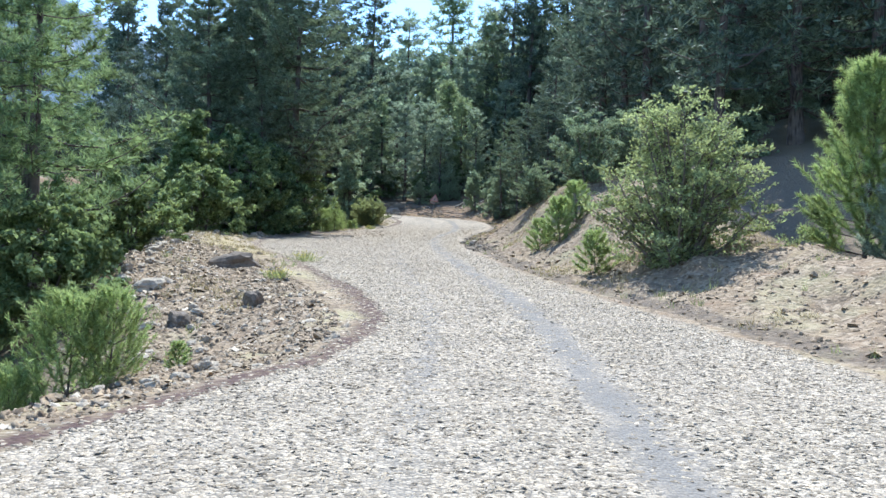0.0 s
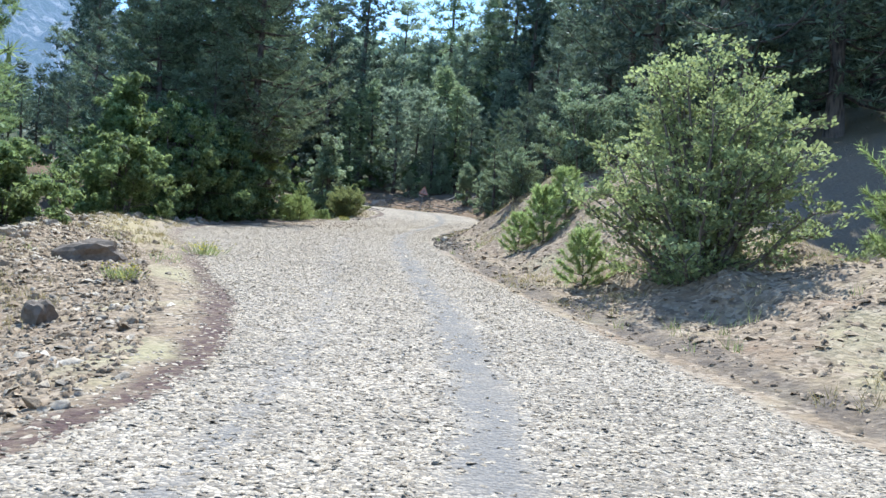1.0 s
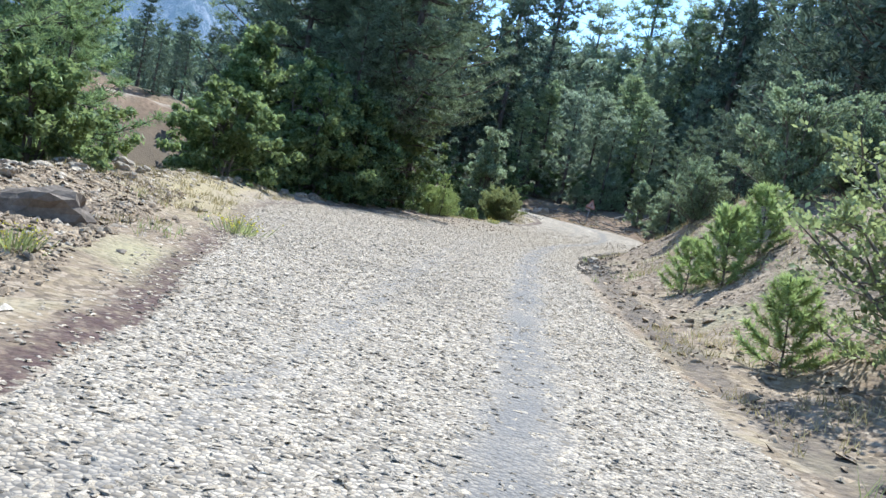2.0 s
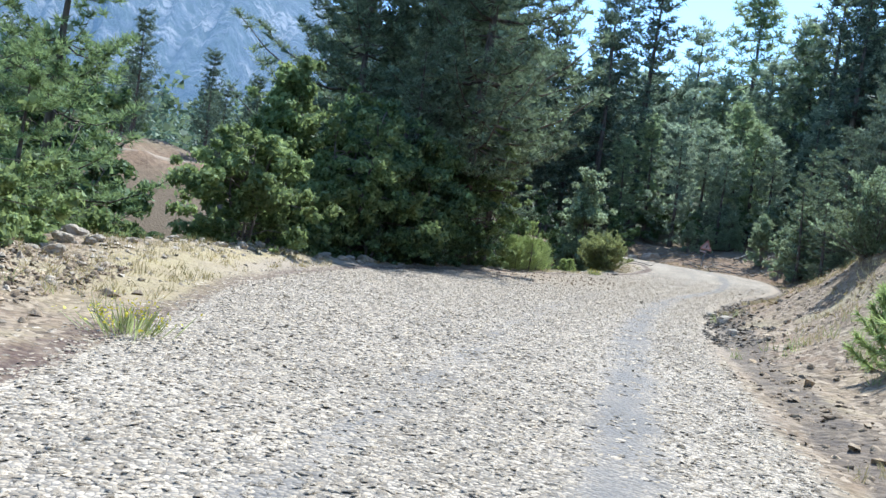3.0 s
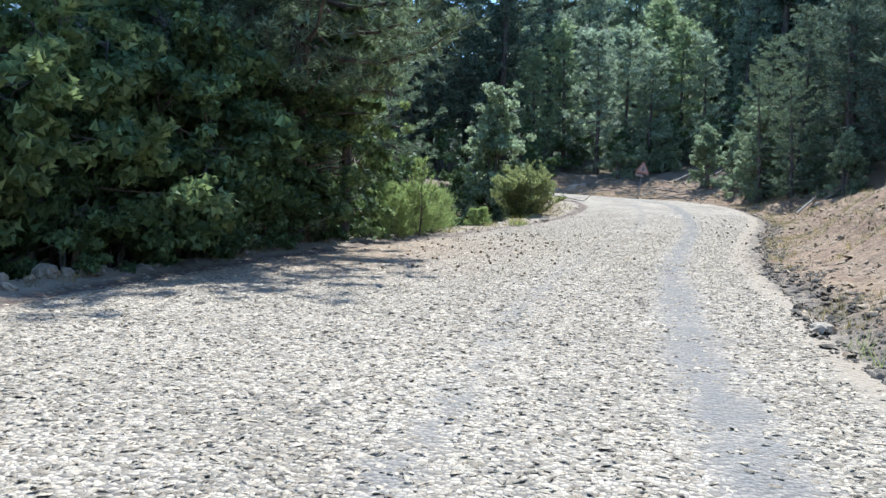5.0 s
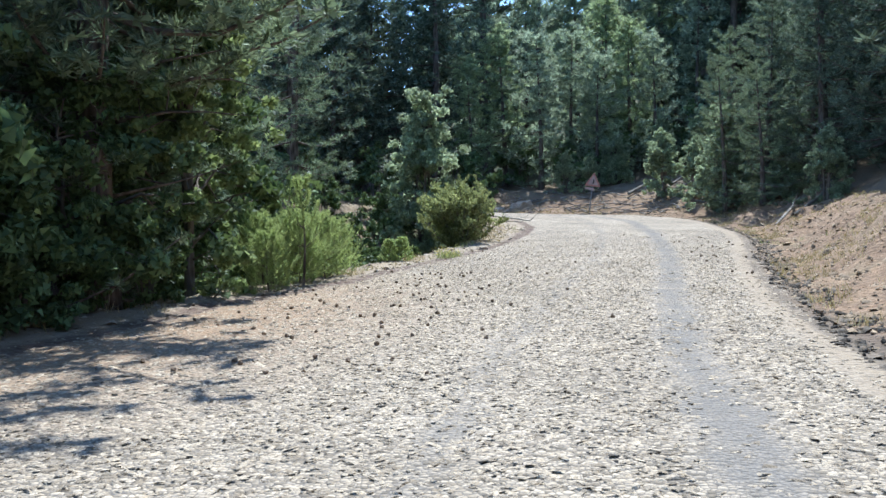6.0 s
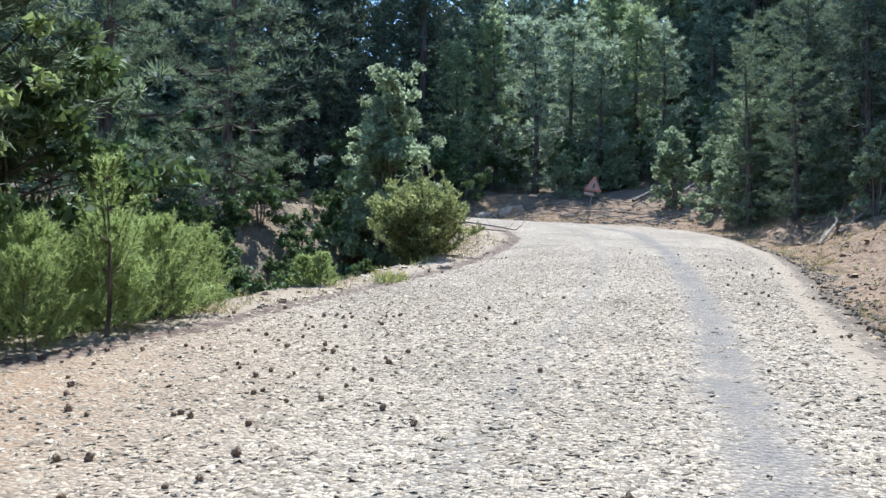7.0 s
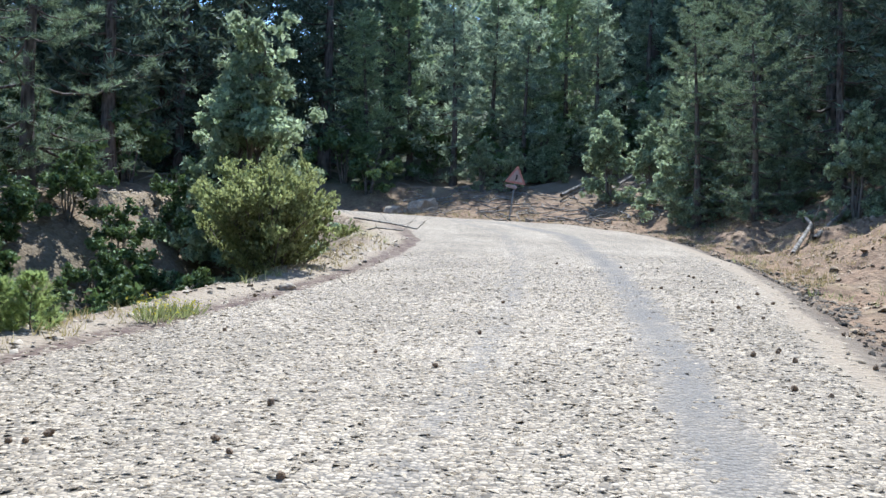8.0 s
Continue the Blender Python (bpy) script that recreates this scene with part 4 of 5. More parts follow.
def far_woods():
    """The wooded slopes farther off: ragged crowns of foliage clumps, too many to count."""
    rng = np.random.RandomState(44)
    p = np.column_stack([rng.uniform(-230, 190, 5200), rng.uniform(15, 330, 5200)])
    z, dl, dr, _ = land(p, False)
    own = ((p[:, 0] > -42) & (p[:, 0] < 28) & (p[:, 1] < 134)) | ((p[:, 0] > 0) & (p[:, 1] < 60) & (p[:, 0] < 40))
    near = np.hypot(p[:, 0] + 10, p[:, 1] - 60)
    m = (np.maximum(dl, dr) > 8) & ~own & (rng.uniform(size=len(p)) < np.interp(near, (40, 90, 300), (1.0, 0.85, 0.4)))
    p, z = p[m], z[m]
    n, each = len(p), 50
    tall = rng.uniform(6, 11, n) * np.where(p[:, 0] < -30, 0.75, 1.35)
    u = rng.uniform(0.04, 1.0, (n, each))
    phi = rng.uniform(0, 2 * np.pi, (n, each))
    env = tall[:, None] * 0.26 * (1.08 - u) ** 0.7 * (0.8 + 0.35 * np.sin(9 * u + 3 * phi)) * rng.uniform(0.55, 1.1, (n, each))
    root = np.stack([p[:, :1] + env * np.cos(phi), p[:, 1:] + env * np.sin(phi), z[:, None] + u * tall[:, None]], -1).reshape(-1, 3)
    way = np.stack([np.cos(phi), np.sin(phi), np.full_like(phi, 0.35)], -1).reshape(-1, 3) + rng.normal(size=(n * each, 3)) * 0.45
    ln = np.repeat(tall, each) * rng.uniform(0.07, 0.15, n * each)
    v, f = blades(root, way, ln, ln * 0.8, rng, True, np.tile(np.array([0, -0.2, 1.0]), (n * each, 1)))
    tagged(new("far_woods", raw_mesh("far_woods", v, f, PINE)), "dark pine woods covering the distant slopes", "woods", kind="stuff")


far_woods()

# the big shrub on the right-hand mound and its neighbours
plant("large_shrub", fan_shrub(41, 4.75, 2.55, 64, 16, 36, 0.08, SHRUB, 0.03, 0.8, 0.15), "large many-stemmed shrub with small yellow-green leaves on the mound", "shrub", 5.95, 22.6, 0.2, 1.0, 0.6)
shrub_b = plant("shrub", fan_shrub(42, 2.8, 1.7, 34, 12, 44, 0.085, SHRUB_DARK, 0.05, 0.7, 0.3), "grey-green shrub on top of the bank", "shrub", 5.4, 34.5, 0.2, 1.0, 0.15, "shrubs on the bank")
replant(shrub_b, 7.2, 36.5, 2.0, 0.9)
replant(shrub_b, 3.8, 38.0, 1.0, 0.6)
plant("round_bush", fan_shrub(43, 2.55, 1.6, 60, 13, 50, 0.075, OLIVE, 0.03, 0.66, 0.7), "round olive-green bush at the road's edge", "bush", -5.75, 69.8, 0.2, 1.0, 0.1)

# young yellow-green pines near the road
young_sets = [brush_pine(51, 2.3, 1.4, 7, 7, 90, 0.15, PINE_YOUNG, 0.06, 0.25), brush_pine(52, 1.15, 0.58, 6, 7, 130, 0.14)]
YOUNG = "young pines beside the road"
young_a = plant("pine_sapling", young_sets[0], "bright yellow-green young pine beside the road", "young pine", -6.9, 55.6, 0.0, 0.55, 0.1, YOUNG)
for x, y, s in ((-4.25, 10.3, 0.64), (-4.75, 9.9, 0.5), (-3.8, 10.4, 0.45), (-7.0, 54.2, 0.45), (-7.4, 54.9, 0.55), (-6.7, 56.6, 0.55), (-7.3, 56.4, 0.6), (-6.7, 57.6, 0.5), (-7.6, 55.8, 0.5), (-7.2, 57.4, 0.55)):
    replant(young_a, x, y, rnd.uniform(0, 6), s, 0.1)
plant("young_pine", brush_pine(55, 2.4, 0.6, 4, 5, 150, 0.1, PINE_YOUNG, 0.4, 0.7), "young pine with bare stem and brush-like shoots", "young pine", -6.7, 55.2, 0.0, 0.85, 0.1, YOUNG)
plant("young_pine", brush_pine(53, 4.8, 1.8, 12, 7, 200, 0.2), "bushy bright green young pine on the bank", "young pine", 10.3, 22.0, 0.0, 1.0, 0.15, YOUNG)
plant("young_pine", brush_pine(54, 2.4, 1.3, 7, 7, 130, 0.16, PINE_GREY), "low grey-green young pine on the bank", "young pine", 10.4, 20.0, 0.0, 1.0, 0.15, YOUNG)
young_b = plant("pine_sapling", young_sets[1], "small bright green pine sapling among stones", "young pine", -3.6, 12.4, 0.0, 0.35, 0.05, YOUNG)
for x, y, s in ((3.9, 30.3, 1.25), (3.3, 31.0, 0.9), (4.5, 30.9, 1.1), (4.1, 24.4, 0.95), (-6.15, 61.9, 0.55), (-6.45, 61.7, 0.5)):
    replant(young_b, x, y, rnd.uniform(0, 6), s, 0.08)

# ---- stones ----
def rocks(spec, seed, flat=0.42, rough=0.32):
    """Angular stones, one island each: rows of (x, y, z, size). Each is a squashed octahedron with cut corners shaken out of shape."""
    rng = np.random.RandomState(seed)
    spec = np.asarray(spec, float)
    n = len(spec)
    unit_v = np.array([(1, 0, -0.5), (0.3, 0.95, -0.4), (-0.9, 0.4, -0.5), (-0.6, -0.8, -0.4), (0.5, -0.85, -0.5), (0.45, 0.3, 0.8), (-0.4, 0.15, 0.9), (0.0, -0.45, 0.75)], float)
    unit_f = np.array([(0, 1, 5), (1, 6, 5), (1, 2, 6), (2, 3, 6), (3, 7, 6), (3, 4, 7), (4, 0, 7), (0, 5, 7), (5, 6, 7)])
    v = unit_v[None] + rng.normal(size=(n, 8, 3)) * rough
    v = v * np.stack([rng.uniform(0.75, 1.25, n), rng.uniform(0.55, 1.0, n), flat * rng.uniform(0.6, 1.2, n)], 1)[:, None]
    a, b = rng.uniform(0, 2 * np.pi, n), rng.normal(size=n) * 0.35
    y2 = v[..., 1] * np.cos(b)[:, None] - v[..., 2] * np.sin(b)[:, None]
    z2 = v[..., 1] * np.sin(b)[:, None] + v[..., 2] * np.cos(b)[:, None]
    x3 = v[..., 0] * np.cos(a)[:, None] - y2 * np.sin(a)[:, None]
    y3 = v[..., 0] * np.sin(a)[:, None] + y2 * np.cos(a)[:, None]
    out = np.stack([x3, y3, z2], -1) * spec[:, None, 3:4] * 0.5 + spec[:, None, :3]
    return out.reshape(-1, 3), (unit_f[None] + 8 * np.arange(n)[:, None, None]).reshape(-1, 3)


def chips(xy, z, size, seed):
    """Chippings bedded in the road: three-cornered splinters with a flat top, one island each."""
    rng = np.random.RandomState(seed)
    n = len(xy)
    c = np.array([(1.0, 0.0), (-0.5, 0.87), (-0.5, -0.87)])
    low = np.column_stack([c * 0.8, np.full(3, -0.35)])
    top = np.column_stack([c * 0.42, np.full(3, 0.35)])
    v = np.concatenate([low, top])[None] + rng.normal(size=(n, 6, 3)) * np.array([0.16, 0.16, 0.06])
    v = v * np.stack([rng.uniform(0.9, 1.5, n), rng.uniform(0.65, 1.05, n), rng.uniform(0.15, 0.36, n)], 1)[:, None] * size[:, None, None]
    a = rng.uniform(0, 2 * np.pi, n)
    x = v[..., 0] * np.cos(a)[:, None] - v[..., 1] * np.sin(a)[:, None]
    y = v[..., 0] * np.sin(a)[:, None] + v[..., 1] * np.cos(a)[:, None]
    v = np.stack([x, y, v[..., 2] + 0.12 * rng.normal(size=(n, 1)) * x + 0.12 * rng.normal(size=(n, 1)) * y], -1) + np.column_stack([xy, z])[:, None]
    f = np.array([(3, 4, 5), (0, 1, 4), (0, 4, 3), (1, 2, 5), (1, 5, 4), (2, 0, 3), (2, 3, 5)])
    return v.reshape(-1, 3), (f[None] + 6 * np.arange(n)[:, None, None]).reshape(-1, 3)


def scatter(n, x0, x1, y0, y1, keep, seed):
    rng = np.random.RandomState(seed)
    p = np.column_stack([rng.uniform(x0, x1, n), rng.uniform(y0, y1, n)])
    z, dl, dr, w = land(p)
    m = keep(p, dl, dr, w, rng)
    return p[m], z[m], dl[m], dr[m]


def loose_chippings():
    """Loose stone chippings over the dressed road, thinner in the wheel tracks."""
    def keep(p, dl, dr, w, rng):
        tg, _, _ = polyline_gap(p, TRACK)
        worn = np.clip(1.5 - np.abs(tg) / 0.33, 0, 1) * (0.88 + 0.2 * fbm(p, 0.7, 2, 45))
        other, _, _ = polyline_gap(p - np.array([-1.85, 0]), TRACK)
        worn = np.maximum(worn, 0.5 * np.clip(1.1 - np.abs(other) / 0.45, 0, 1))
        duff = np.clip(1.5 - np.hypot((p[:, 0] + 7.2) / 3.0, (p[:, 1] - 50.5) / 6.0), 0, 1)
        edge = (dl < 0.1) | ((dl < 0.7) & (rng.uniform(size=len(p)) < 0.22))
        lip = 0.2 - 0.5 * np.clip((p[:, 1] - 44) / 8, 0, 1) + 0.12 * fbm(p, 0.8, 2, 47)
        return edge & ((dr < lip) | ((dr < 0.3) & (rng.uniform(size=len(p)) < 0.2))) & (rng.uniform(size=len(p)) > 0.7 * duff) & (rng.uniform(size=len(p)) > 0.97 * worn) & (rng.uniform(size=len(p)) < np.interp(p[:, 1], (50, 74), (1, 0.1)))
    p, z, _, _ = scatter(300000, -8.2, 5.4, 2.5, 74, keep, 61)
    size = np.random.RandomState(62).uniform(0.026, 0.062, len(p))
    v, f = chips(p, z + size * 0.05, size, 63)
    return tagged(new("road_chippings", raw_mesh("road_chippings", v, f, CHIP)), "loose pale limestone chippings on the road", "gravel", kind="stuff")


loose_chippings()


def bank_stones():
    def keep_left(p, dl, dr, w, rng):
        return (dl > np.where(p[:, 1] < 32, 0.5, 0.25)) & (dl < w + 1.5) & ((dl > np.interp(p[:, 1], (12, 16, 24, 28, 40, 46), (0, 1.0, 1.3, 1.7, 1.3, 0))) | (rng.uniform(size=len(p)) < 0.12)) & (rng.uniform(size=len(p)) < np.interp(p[:, 1], (0, 8, 30, 40, 46, 60, 75), (0.5, 0.5, 0.6, 0.8, 0.35, 0.3, 0.3)))
    p, z, dl, _ = scatter(90000, -13, 0, 2, 78, keep_left, 71)
    s = 0.035 + 0.15 * np.random.RandomState(72).uniform(size=len(p)) ** 5.0
    v, f = rocks(np.column_stack([p, z + s * 0.08, s]), 73)
    tagged(new("shoulder_stones", raw_mesh("shoulder_stones", v, f, STONE)), "pale broken limestone strewn over the shoulder", "stones", kind="stuff")

    def keep_scree(p, dl, dr, w, rng):
        return (dl > np.interp(p[:, 1], (8, 12, 16, 27), (0.45, 0.6, 0.9, 1.4))) & (dl < w + 1.2)
    p, z, _, _ = scatter(36000, -10.5, -0.5, 6, 30, keep_scree, 77)
    s = 0.03 + 0.10 * np.random.RandomState(78).uniform(size=len(p)) ** 2.2
    v, f = rocks(np.column_stack([p, z + s * 0.1, s]), 79, 0.5)
    tagged(new("shoulder_scree", raw_mesh("shoulder_scree", v, f, SCREE)), "brownish angular scree covering the road shoulder", "stones", kind="stuff")

    def keep_right(p, dl, dr, w, rng):
        return (dr > 0.3) & (dr < 5.5) & (rng.uniform(size=len(p)) < 0.6)
    p, z, _, dr = scatter(44000, 0, 12, 8, 92, keep_right, 74)
    s = 0.035 + 0.16 * np.random.RandomState(75).uniform(size=len(p)) ** 5.0
    v, f = rocks(np.column_stack([p, z + s * 0.08, s]), 76)
    tagged(new("bank_stones", raw_mesh("bank_stones", v, f, SCREE)), "broken brown limestone lying on the cut bank", "stones", kind="stuff")


bank_stones()


# ---- single boulders, logs, sign, cones, tufts ----
def boulder(x, y, size, turn, mat, label, flat=0.55, seed=1):
    """A weathered block: a lumpy faceted stone with blunted edges."""
    bm = bmesh.new()
    bmesh.ops.create_icosphere(bm, subdivisions=3, radius=0.5)
    for v in bm.verts:
        d = v.co.normalized()
        cut = min(0.5, 0.40 / max(abs(d.x + 0.3 * d.z) * 0.9, abs(d.y - 0.2 * d.x), abs(d.z) * 1.05, 0.3))
        v.co = d * cut * (1 + 0.30 * noise.noise(d * 2.0 + Vector((seed * 3.1, 0, 0))) + 0.06 * noise.noise(d * 7 + Vector((0, seed, 0))))
        v.co = Vector((v.co.x * size[0], v.co.y * size[1], v.co.z * size[2]))
    me = bpy.data.meshes.new("boulder")
    bm.to_mesh(me)
    bm.free()
    me.materials.append(mat)
    ob = tagged(new("boulder", me), label, "boulder", "boulders beside the road")
    ob.matrix_world = Matrix.Translation((x, y, height_at(x, y) + size[2] * 0.12)) @ Euler((0.1, -0.15, turn)).to_matrix().to_4x4()
    return ob


boulder(-5.3, 22.8, (1.35, 0.75, 0.7), 0.35, STONE_DARK, "long dark grey boulder lying on the stony shoulder", seed=2)
boulder(-3.55, 17.0, (0.42, 0.34, 0.5), 1.0, STONE_DARK, "small upright brown-grey boulder on the shoulder", seed=3)
boulder(-4.6, 15.8, (0.55, 0.4, 0.4), 2.0, STONE_DARK, "dark weathered boulder half sunk in rubble", seed=4)
boulder(-4.6, 11.9, (0.45, 0.35, 0.35), 0.4, STONE_DARK, "dark weathered boulder half sunk in rubble", seed=5)
boulder(-6.2, 19.2, (0.7, 0.5, 0.4), 0.4, STONE, "pale limestone block on the shoulder", seed=6)
boulder(-9.3, 41.2, (0.6, 0.4, 0.4), 1.4, STONE, "pale limestone block at the turnout's edge", seed=7)
boulder(-8.7, 42.6, (0.5, 0.35, 0.35), 2.4, STONE, "pale limestone block at the turnout's edge", seed=8)
boulder(-5.5, 96.4, (1.6, 1.0, 1.2), 0.6, STONE, "pale rock outcrop at the outside of the bend", seed=9)
boulder(-6.9, 96.0, (1.0, 0.8, 0.9), 0.6, STONE, "pale rock outcrop at the outside of the bend", seed=10)
boulder(0.95, 42.0, (0.30, 0.24, 0.2), 0.6, STONE, "loose pale stone at the foot of the bank", seed=11)
boulder(1.3, 38.6, (0.42, 0.32, 0.28), 0.9, STONE, "loose pale stone at the foot of the bank", seed=12)
boulder(1.5, 36.2, (0.34, 0.26, 0.22), 2.2, STONE, "loose pale stone at the foot of the bank", seed=13)
boulder(-4.55, 66.6, (0.30, 0.22, 0.2), 0.2, STONE, "white stone at the road's edge", seed=14)


# broken blocks along the lip of the embankment
blocks = []
for k in range(4):
    blocks.append(boulder(-8.0 - 0.5 * k, 25.0 + 2.2 * k, (0.5, 0.36, 0.3), k * 1.3, STONE, "pale broken limestone block on the embankment's lip", seed=20 + k))
lip = random.Random(12)
for _ in range(58):
    y = lip.uniform(9, 43)
    q = np.array([[x, y] for x in np.arange(-11.5, -2, 0.1)])
    _, dl, _, w = land(q, False)
    near = q[np.argmin(np.abs(dl - w + lip.uniform(-0.3, 1.0)))]
    s = lip.uniform(0.3, 0.85)
    ob = copy_thing(lip.choice(blocks), Matrix.Identity(4))
    ob.matrix_basis = Matrix.Translation((near[0], y, height_at(near[0], y) + 0.03)) @ Euler((lip.uniform(-0.4, 0.4), lip.uniform(-0.4, 0.4), lip.uniform(0, 6))).to_matrix().to_4x4() @ Matrix.Scale(s, 4)


# loose stones that stand out of the scree
def stone_mesh(seed):
    v, f = rocks([(0, 0, 0, 1.0)], seed, 0.75, 0.16)
    bm = bmesh.new()
    pts = [bm.verts.new(p) for p in v]
    for tri in f:
        bm.faces.new([pts[k] for k in tri])
    bmesh.ops.holes_fill(bm, edges=bm.edges)
    bmesh.ops.bevel(bm, geom=bm.edges[:], offset=0.035, segments=1, affect="EDGES")
    me = bpy.data.meshes.new("stone")
    bm.to_mesh(me)
    bm.free()
    me.materials.append(SCREE)
    return me


stone_meshes = [stone_mesh(200 + k) for k in range(7)]
strew = random.Random(31)
for count, x0, x1, y0, y1, group, label in ((110, -9.5, -1.2, 8, 30, "stones on the shoulder", "angular brown limestone lying on the scree shoulder"),
                                            (60, 1.5, 8.5, 13, 46, "stones on the bank", "angular brown limestone lying on the cut bank"),
                                            (40, 1.2, 7.5, 46, 78, "stones on the bank", "earth-stained stone half sunk in the bank")):
    made = 0
    while made < count:
        x, y = strew.uniform(x0, x1), strew.uniform(y0, y1)
        z, dl, dr, w = land(np.array([[x, y]]))
        if not (0.7 < dl[0] < w[0] + 1.2 or 0.5 < dr[0] < 4.5):
            continue
        s = 0.09 + 0.22 * strew.random() ** 2.5
        ob = tagged(new("stone", strew.choice(stone_meshes)), label, "stone", group)
        ob.matrix_world = Matrix.Translation((x, y, z[0] + 0.08 * s)) @ Euler((strew.uniform(-0.4, 0.4), strew.uniform(-0.4, 0.4), strew.uniform(0, 6))).to_matrix().to_4x4() @ Matrix.Scale(s, 4)
        made += 1


def log(points, r, label):
    path = [(np.array((x, y, height_at(x, y) + dz)), r * (1 - 0.11 * i)) for i, (x, y, dz) in enumerate(points)]
    rng = np.random.RandomState(int(abs(points[0][0] * 31 + points[0][1] * 7)))
    subs = [path]
    for i in range(1, len(path)):
        for _ in range(2):
            p0 = path[i][0]
            d = rng.normal(size=3) * np.array([0.5, 0.5, 0.3]) + np.array([0, 0, 0.25])
            subs.append([(p0, r * 0.35), (p0 + d * 0.6, r * 0.22), (p0 + d * 1.1 + rng.normal(size=3) * 0.1, r * 0.06)])
    v, f = tubes(subs, 7)
    return tagged(new("fallen_log", raw_mesh("fallen_log", v, f, DEADWOOD, True)), label, "log", "felled logs on the bank")


log([(1.2, 96.2, 0.2), (2.3, 97.6, 0.3), (3.4, 99.4, 0.45), (4.4, 101.4, 0.6)], 0.10, "bleached fallen log with broken branches on the bank")
log([(3.2, 95.0, 0.2), (4.6, 95.6, 0.3), (5.8, 96.8, 0.4), (6.8, 97.6, 0.5)], 0.09, "bleached fallen log with broken branches on the bank")
log([(2.6, 94.0, 0.1), (3.8, 96.6, 0.3), (5.2, 98.6, 0.5)], 0.08, "bleached fallen log with broken branches on the bank")
log([(6.9, 77.0, 0.1), (8.1, 78.7, 0.25), (9.4, 80.6, 0.4)], 0.075, "grey fallen log lying on the bare earth bank")
log([(5.9, 75.5, 0.05), (7.0, 77.6, 0.15), (7.6, 80.2, 0.3)], 0.06, "grey fallen log lying on the bare earth bank")
log([(-6.0, 80.4, 0.05), (-4.8, 80.2, 0.12), (-3.9, 79.4, 0.1)], 0.03, "thin dead branch beside the bend")
log([(-6.2, 79.3, 0.05), (-5.0, 78.6, 0.12), (-4.2, 78.4, 0.1)], 0.026, "thin dead branch beside the bend")


def brushwood():
    """Cut branches and sticks strewn over the bank outside the bend."""
    rng = np.random.RandomState(57)
    p = np.column_stack([rng.uniform(-7, 8, 900), rng.uniform(88, 101, 900)])
    z, dl, dr, _ = land(p)
    m = (dr > 0.5) & (dr < 6.5)
    sticks = []
    for (x, y), h in zip(p[m][:330], z[m]):
        a, ln, r = rng.uniform(0, np.pi), rng.uniform(0.4, 1.7), rng.uniform(0.012, 0.04)
        d = np.array([np.cos(a), np.sin(a) * 0.8, rng.uniform(-0.05, 0.3)]) * ln
        foot = np.array([x, y, h + rng.uniform(0.02, 0.15)])
        sticks.append([(foot, r), (foot + d * 0.5 + rng.normal(size=3) * 0.05, r * 0.8), (foot + d, r * 0.4)])
    v, f = tubes(sticks, 5)
    tagged(new("brushwood", raw_mesh("brushwood", v, f, DEADWOOD, True)), "dry cut branches strewn over the bank", "brushwood", kind="stuff")


brushwood()


def plain_material(name, colour, rough=0.5, metal=0.0):
    m = Nodes(name, rough)
    m.bsdf.inputs["Metallic"].default_value = metal
    grime = m.ramp(m.noise(7, 5, vec=m.coords()), [(0.3, 0.7), (0.7, 1.05)])
    m.base(m.mix(1.0, colour, grime, "MULTIPLY"))
    return m.mat


RED = plain_material("faded_red_paint", (0.42, 0.20, 0.17))
WHITE = plain_material("dirty_white_paint", (0.40, 0.31, 0.285))
BLACK = plain_material("black_paint", (0.03, 0.03, 0.03))
STEEL = plain_material("galvanised_steel", (0.35, 0.35, 0.36), 0.45, 0.7)


def prism(corners, depth, mat, name):
    """A flat plate from its corners in the xz plane."""
    bm = bmesh.new()
    front = [bm.verts.new((x, 0, z)) for x, z in corners]
    back = [bm.verts.new((x, depth, z)) for x, z in corners]
    n = len(corners)
    bm.faces.new(front)
    bm.faces.new(back[::-1])
    for i in range(n):
        bm.faces.new((front[i], back[i], back[(i + 1) % n], front[(i + 1) % n]))
    bmesh.ops.recalc_face_normals(bm, faces=bm.faces)
    bmesh.ops.bevel(bm, geom=[e for e in bm.edges if abs((e.verts[0].co - e.verts[1].co).y) > depth * 0.5], offset=0.03, segments=3, affect="EDGES")
    me = bpy.data.meshes.new(name)
    bm.to_mesh(me)
    bm.free()
    me.materials.append(mat)
    return me


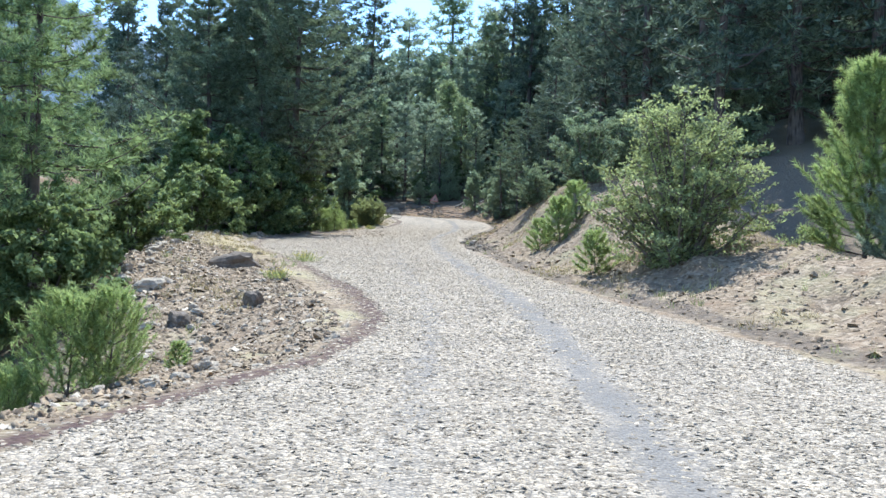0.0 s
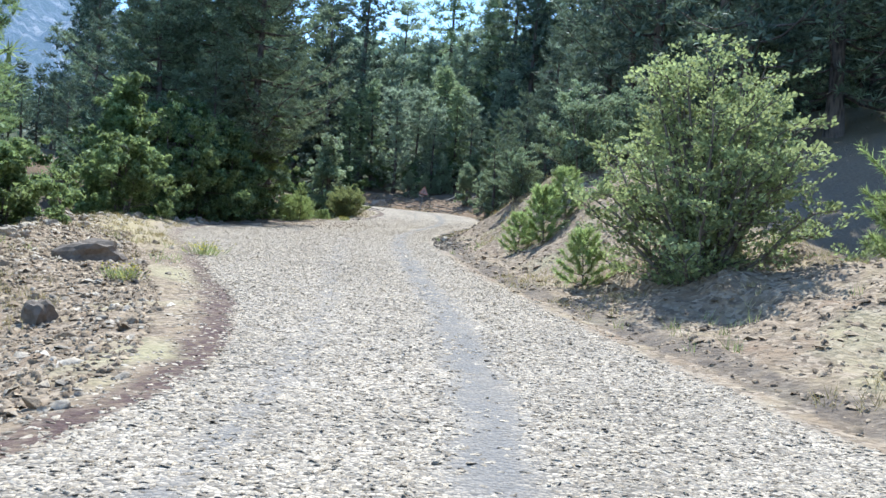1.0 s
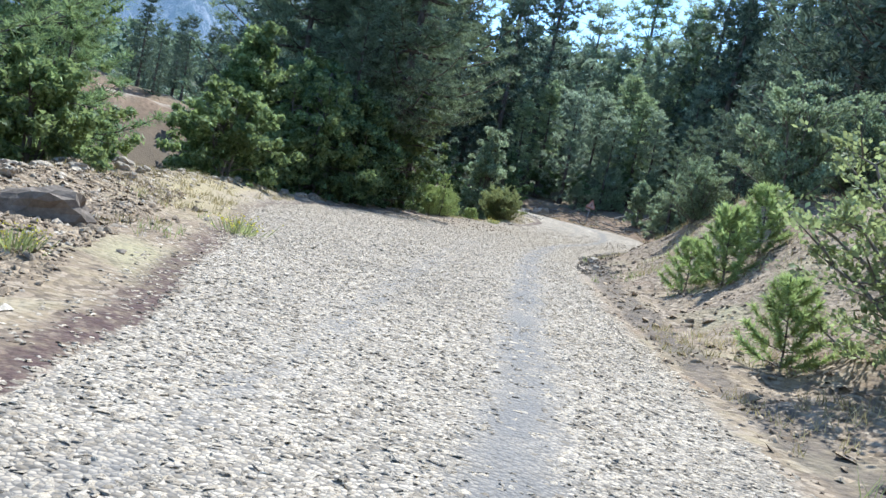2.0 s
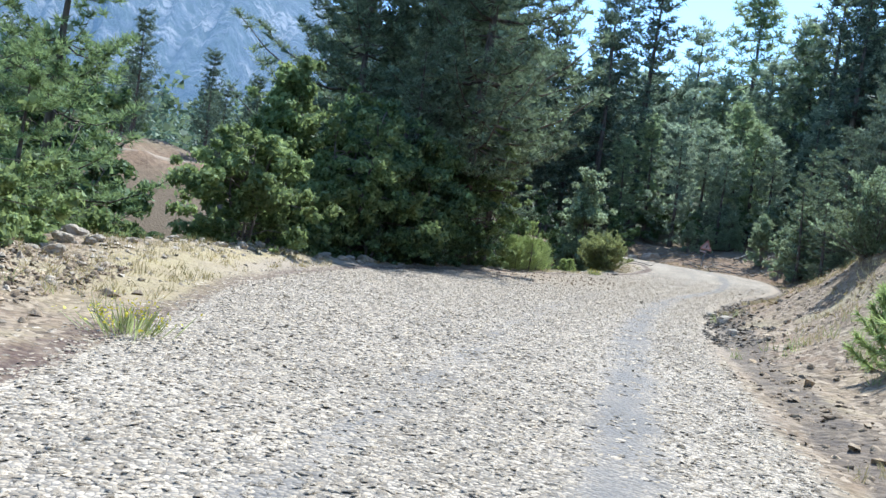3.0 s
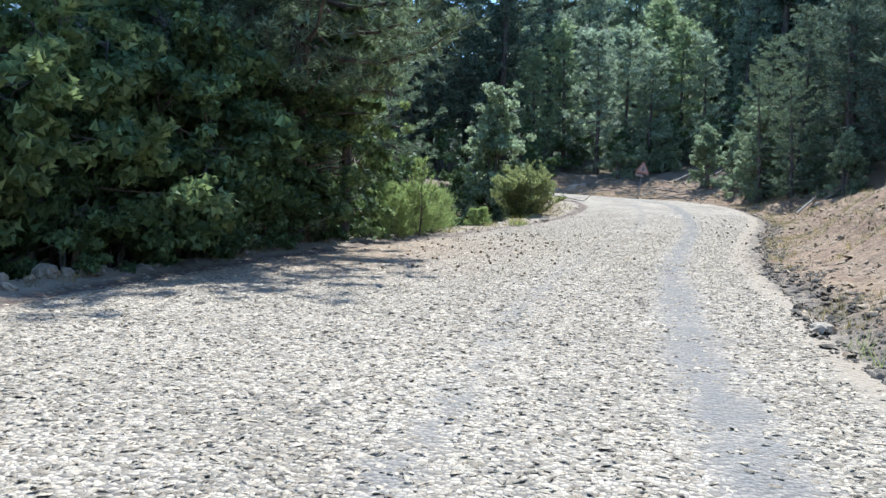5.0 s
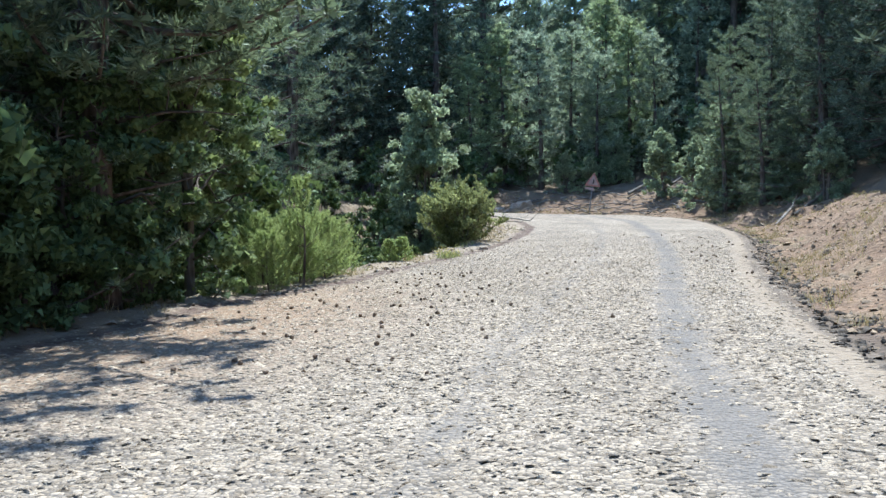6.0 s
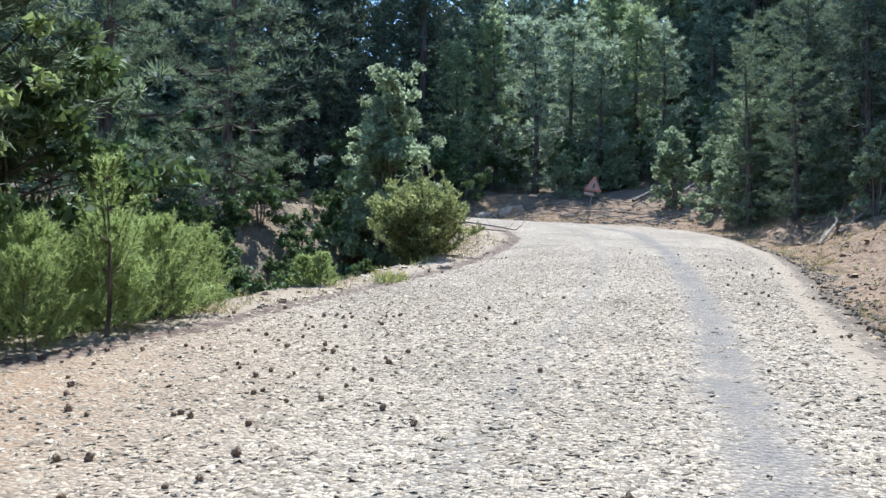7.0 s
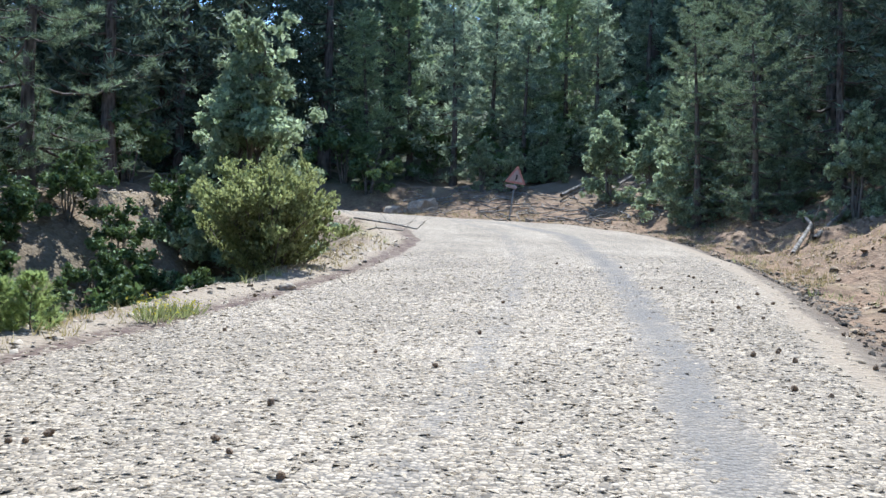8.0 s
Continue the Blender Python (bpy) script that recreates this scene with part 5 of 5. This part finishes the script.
def warning_sign(x, y):
    ob = thing("road_sign", "faded triangular warning sign with red border on a leaning post", "road sign")
    v, f = tubes([[(np.array((0, 0.05, -0.3)), 0.032), (np.array((0, 0.05, 1.2)), 0.032), (np.array((0, 0.05, 2.3)), 0.032)]], 10)
    sub("post", raw_mesh("post", v, f, STEEL, True), ob, "thin grey steel post")
    tri = lambda s, up: [(-0.5 * s, up - 0.289 * s), (0.5 * s, up - 0.289 * s), (0, up + 0.577 * s)]
    plate = sub("plate", prism(tri(0.95, 1.9), 0.02, RED, "plate"), ob, "triangular plate with red border")
    face = sub("face", prism(tri(0.66, 1.9), 0.006, WHITE, "face"), plate, "dirty white triangle")
    face.location = (0, -0.010, 0)
    mark = sub("symbol", prism([(-0.05, 1.76), (0.03, 1.76), (0.07, 1.95), (0.02, 2.06), (-0.03, 2.0), (0.0, 1.92)], 0.004, BLACK, "symbol"), plate, "small black bend mark")
    mark.location = (0, -0.016, 0)
    sub("supplementary_plate", prism([(-0.42, 1.42), (0.12, 1.38), (0.12, 1.52), (-0.42, 1.56)], 0.015, WHITE, "supplementary_plate"), ob, "small tilted white plate").location = (0, -0.01, 0)
    ob.matrix_world = Matrix.Translation((x, y, height_at(x, y))) @ Euler((0, radians(8), radians(6))).to_matrix().to_4x4()
    return ob


warning_sign(-1.25, 92.4)


def cone_mesh():
    """An open pine cone: rows of scales round a core."""
    bm = bmesh.new()
    bmesh.ops.create_icosphere(bm, subdivisions=2, radius=1.0)
    for v in bm.verts:
        v.co.z *= 1.2
        v.co *= 1 + 0.22 * math.sin(9 * math.atan2(v.co.y, v.co.x) + 7 * v.co.z)
    bm.transform(Matrix.Scale(0.026, 4))
    me = bpy.data.meshes.new("pine_cone")
    bm.to_mesh(me)
    bm.free()
    me.materials.append(CONE)
    return me


cone_me = cone_mesh()
cr = random.Random(9)
placed = 0
while placed < 150:
    u = cr.random()
    if u < 0.66:
        x, y = cr.gauss(-4.3, 1.0), cr.uniform(46.5, 58)
    elif u < 0.86:
        x, y = cr.uniform(1.2, 3.4), cr.uniform(56, 72)
    else:
        x, y = cr.uniform(-6.5, 3.0), cr.uniform(50, 74)
    _, dl, dr, _ = land(np.array([[x, y]]), False)
    if max(dl[0], dr[0]) > 0.6:
        continue
    s = cr.uniform(0.65, 1.1)
    ob = tagged(new("pine_cone", cone_me), "dark brown fallen pine cone on the chippings", "pine cone", "pine cones on the road")
    ob.matrix_world = Matrix.Translation((x, y, height_at(x, y) + 0.02 * s)) @ Euler((cr.uniform(-1.5, 1.5), cr.uniform(-1.5, 1.5), cr.uniform(0, 6))).to_matrix().to_4x4() @ Matrix.Scale(s, 4)
    placed += 1


def bank_scree():
    def keep(p, dl, dr, w, rng):
        return (dr > 0.45) & (dr < 5.5) & (fbm(p, 1.8, 2, 33) > -0.35)
    p, z, _, _ = scatter(60000, -7, 11, 6, 99, keep, 84)
    s = 0.025 + 0.085 * np.random.RandomState(85).uniform(size=len(p)) ** 2.4
    v, f = rocks(np.column_stack([p, z + s * 0.08, s]), 86)
    tagged(new("bank_scree", raw_mesh("bank_scree", v, f, SCREE)), "small brown scree strewn over the cut bank", "stones", kind="stuff")


bank_scree()


def ditch_rubble():
    def keep(p, dl, dr, w, rng):
        return (dr > 0.3 + 0.1 * np.sin(p[:, 1])) & (dr < np.interp(p[:, 1], (40, 50), (1.3, 0.85)) + 0.12 * np.sin(2.3 * p[:, 1]))
    p, z, _, _ = scatter(26000, 0, 6, 34, 80, keep, 81)
    s = 0.035 + 0.12 * np.random.RandomState(82).uniform(size=len(p)) ** 3
    v, f = rocks(np.column_stack([p, z + s * 0.15, s]), 83)
    tagged(new("ditch_rubble", raw_mesh("ditch_rubble", v, f, CHIP_DARK)), "dark rubble and leaf litter in the ditch", "rubble", kind="stuff")


ditch_rubble()


def grass(name, n, box, keep, length, mat, label, seed, each=7):
    p, z, _, _ = scatter(n, *box, keep, seed)
    rng = np.random.RandomState(seed + 1)
    root = np.repeat(np.column_stack([p, z]), each, 0) + rng.normal(size=(len(p) * each, 3)) * np.array([0.05, 0.05, 0])
    way = rng.normal(size=(len(root), 3)) * np.array([0.45, 0.45, 0.1]) + np.array([0, 0, 1])
    v, f = blades(root, way, length * rng.uniform(0.5, 1.3, len(root)), np.full(len(root), 0.012), rng, True)
    tagged(new(name, raw_mesh(name, v, f, mat)), label, "grass", kind="stuff")


def tuft_zone(size, cut, seed, lo=0.5, hi=6.0):
    def keep(p, dl, dr, w, rng):
        out = np.where(dl > 0, (dl > lo) & (dl < w + 0.6), (dr > lo) & (dr < hi))
        return out & (fbm(p, size, 2, seed) > cut) & ~((dl > 0) & (dl < 2.4) & (p[:, 1] < 23))
    return keep


grass("dry_grass", 34000, (-11, 11, 3, 100), tuft_zone(2.2, 0.22, 90), 0.15, DRY, "straw-coloured dry grass on the banks", 91)
grass("green_weeds", 5000, (-11, 11, 5, 80), tuft_zone(1.6, 0.62, 95), 0.22, OLIVE, "low olive-green weeds among the stones", 96, 9)


def flower_tuft(x, y, s=1.0):
    rng = np.random.RandomState(int(abs(x * 100 + y)))
    root = rng.normal(size=(160, 3)) * np.array([0.12, 0.12, 0.0]) * s
    way = root * 3 + np.array([0, 0, 1]) + rng.normal(size=(160, 3)) * 0.2
    ln = rng.uniform(0.12, 0.34, 160) * s
    v, f = blades(root, way, ln, np.full(160, 0.014), rng)
    ob = thing("wildflower", "tuft of yellow wildflowers at the road's edge", "wildflower", "yellow wildflowers")
    sub("foliage", raw_mesh("foliage", v, f, OLIVE), ob)
    tip = (root + unit(way) * ln[:, None])[::2]
    v, f = leaf_cloud(tip, rng, 2, 0.03, 0.028 * s)
    tagged(sub("flowers", raw_mesh("flowers", v, f, FLOWER), ob, "small yellow flower heads"), kind="stuff")
    ob.matrix_world = Matrix.Translation((x, y, height_at(x, y) - 0.02))


for x, y, s in ((-5.2, 62.9, 1.0), (-5.05, 63.4, 0.8), (-4.0, 26.0, 1.2), (-3.7, 20.2, 0.9)):
    flower_tuft(x, y, s)
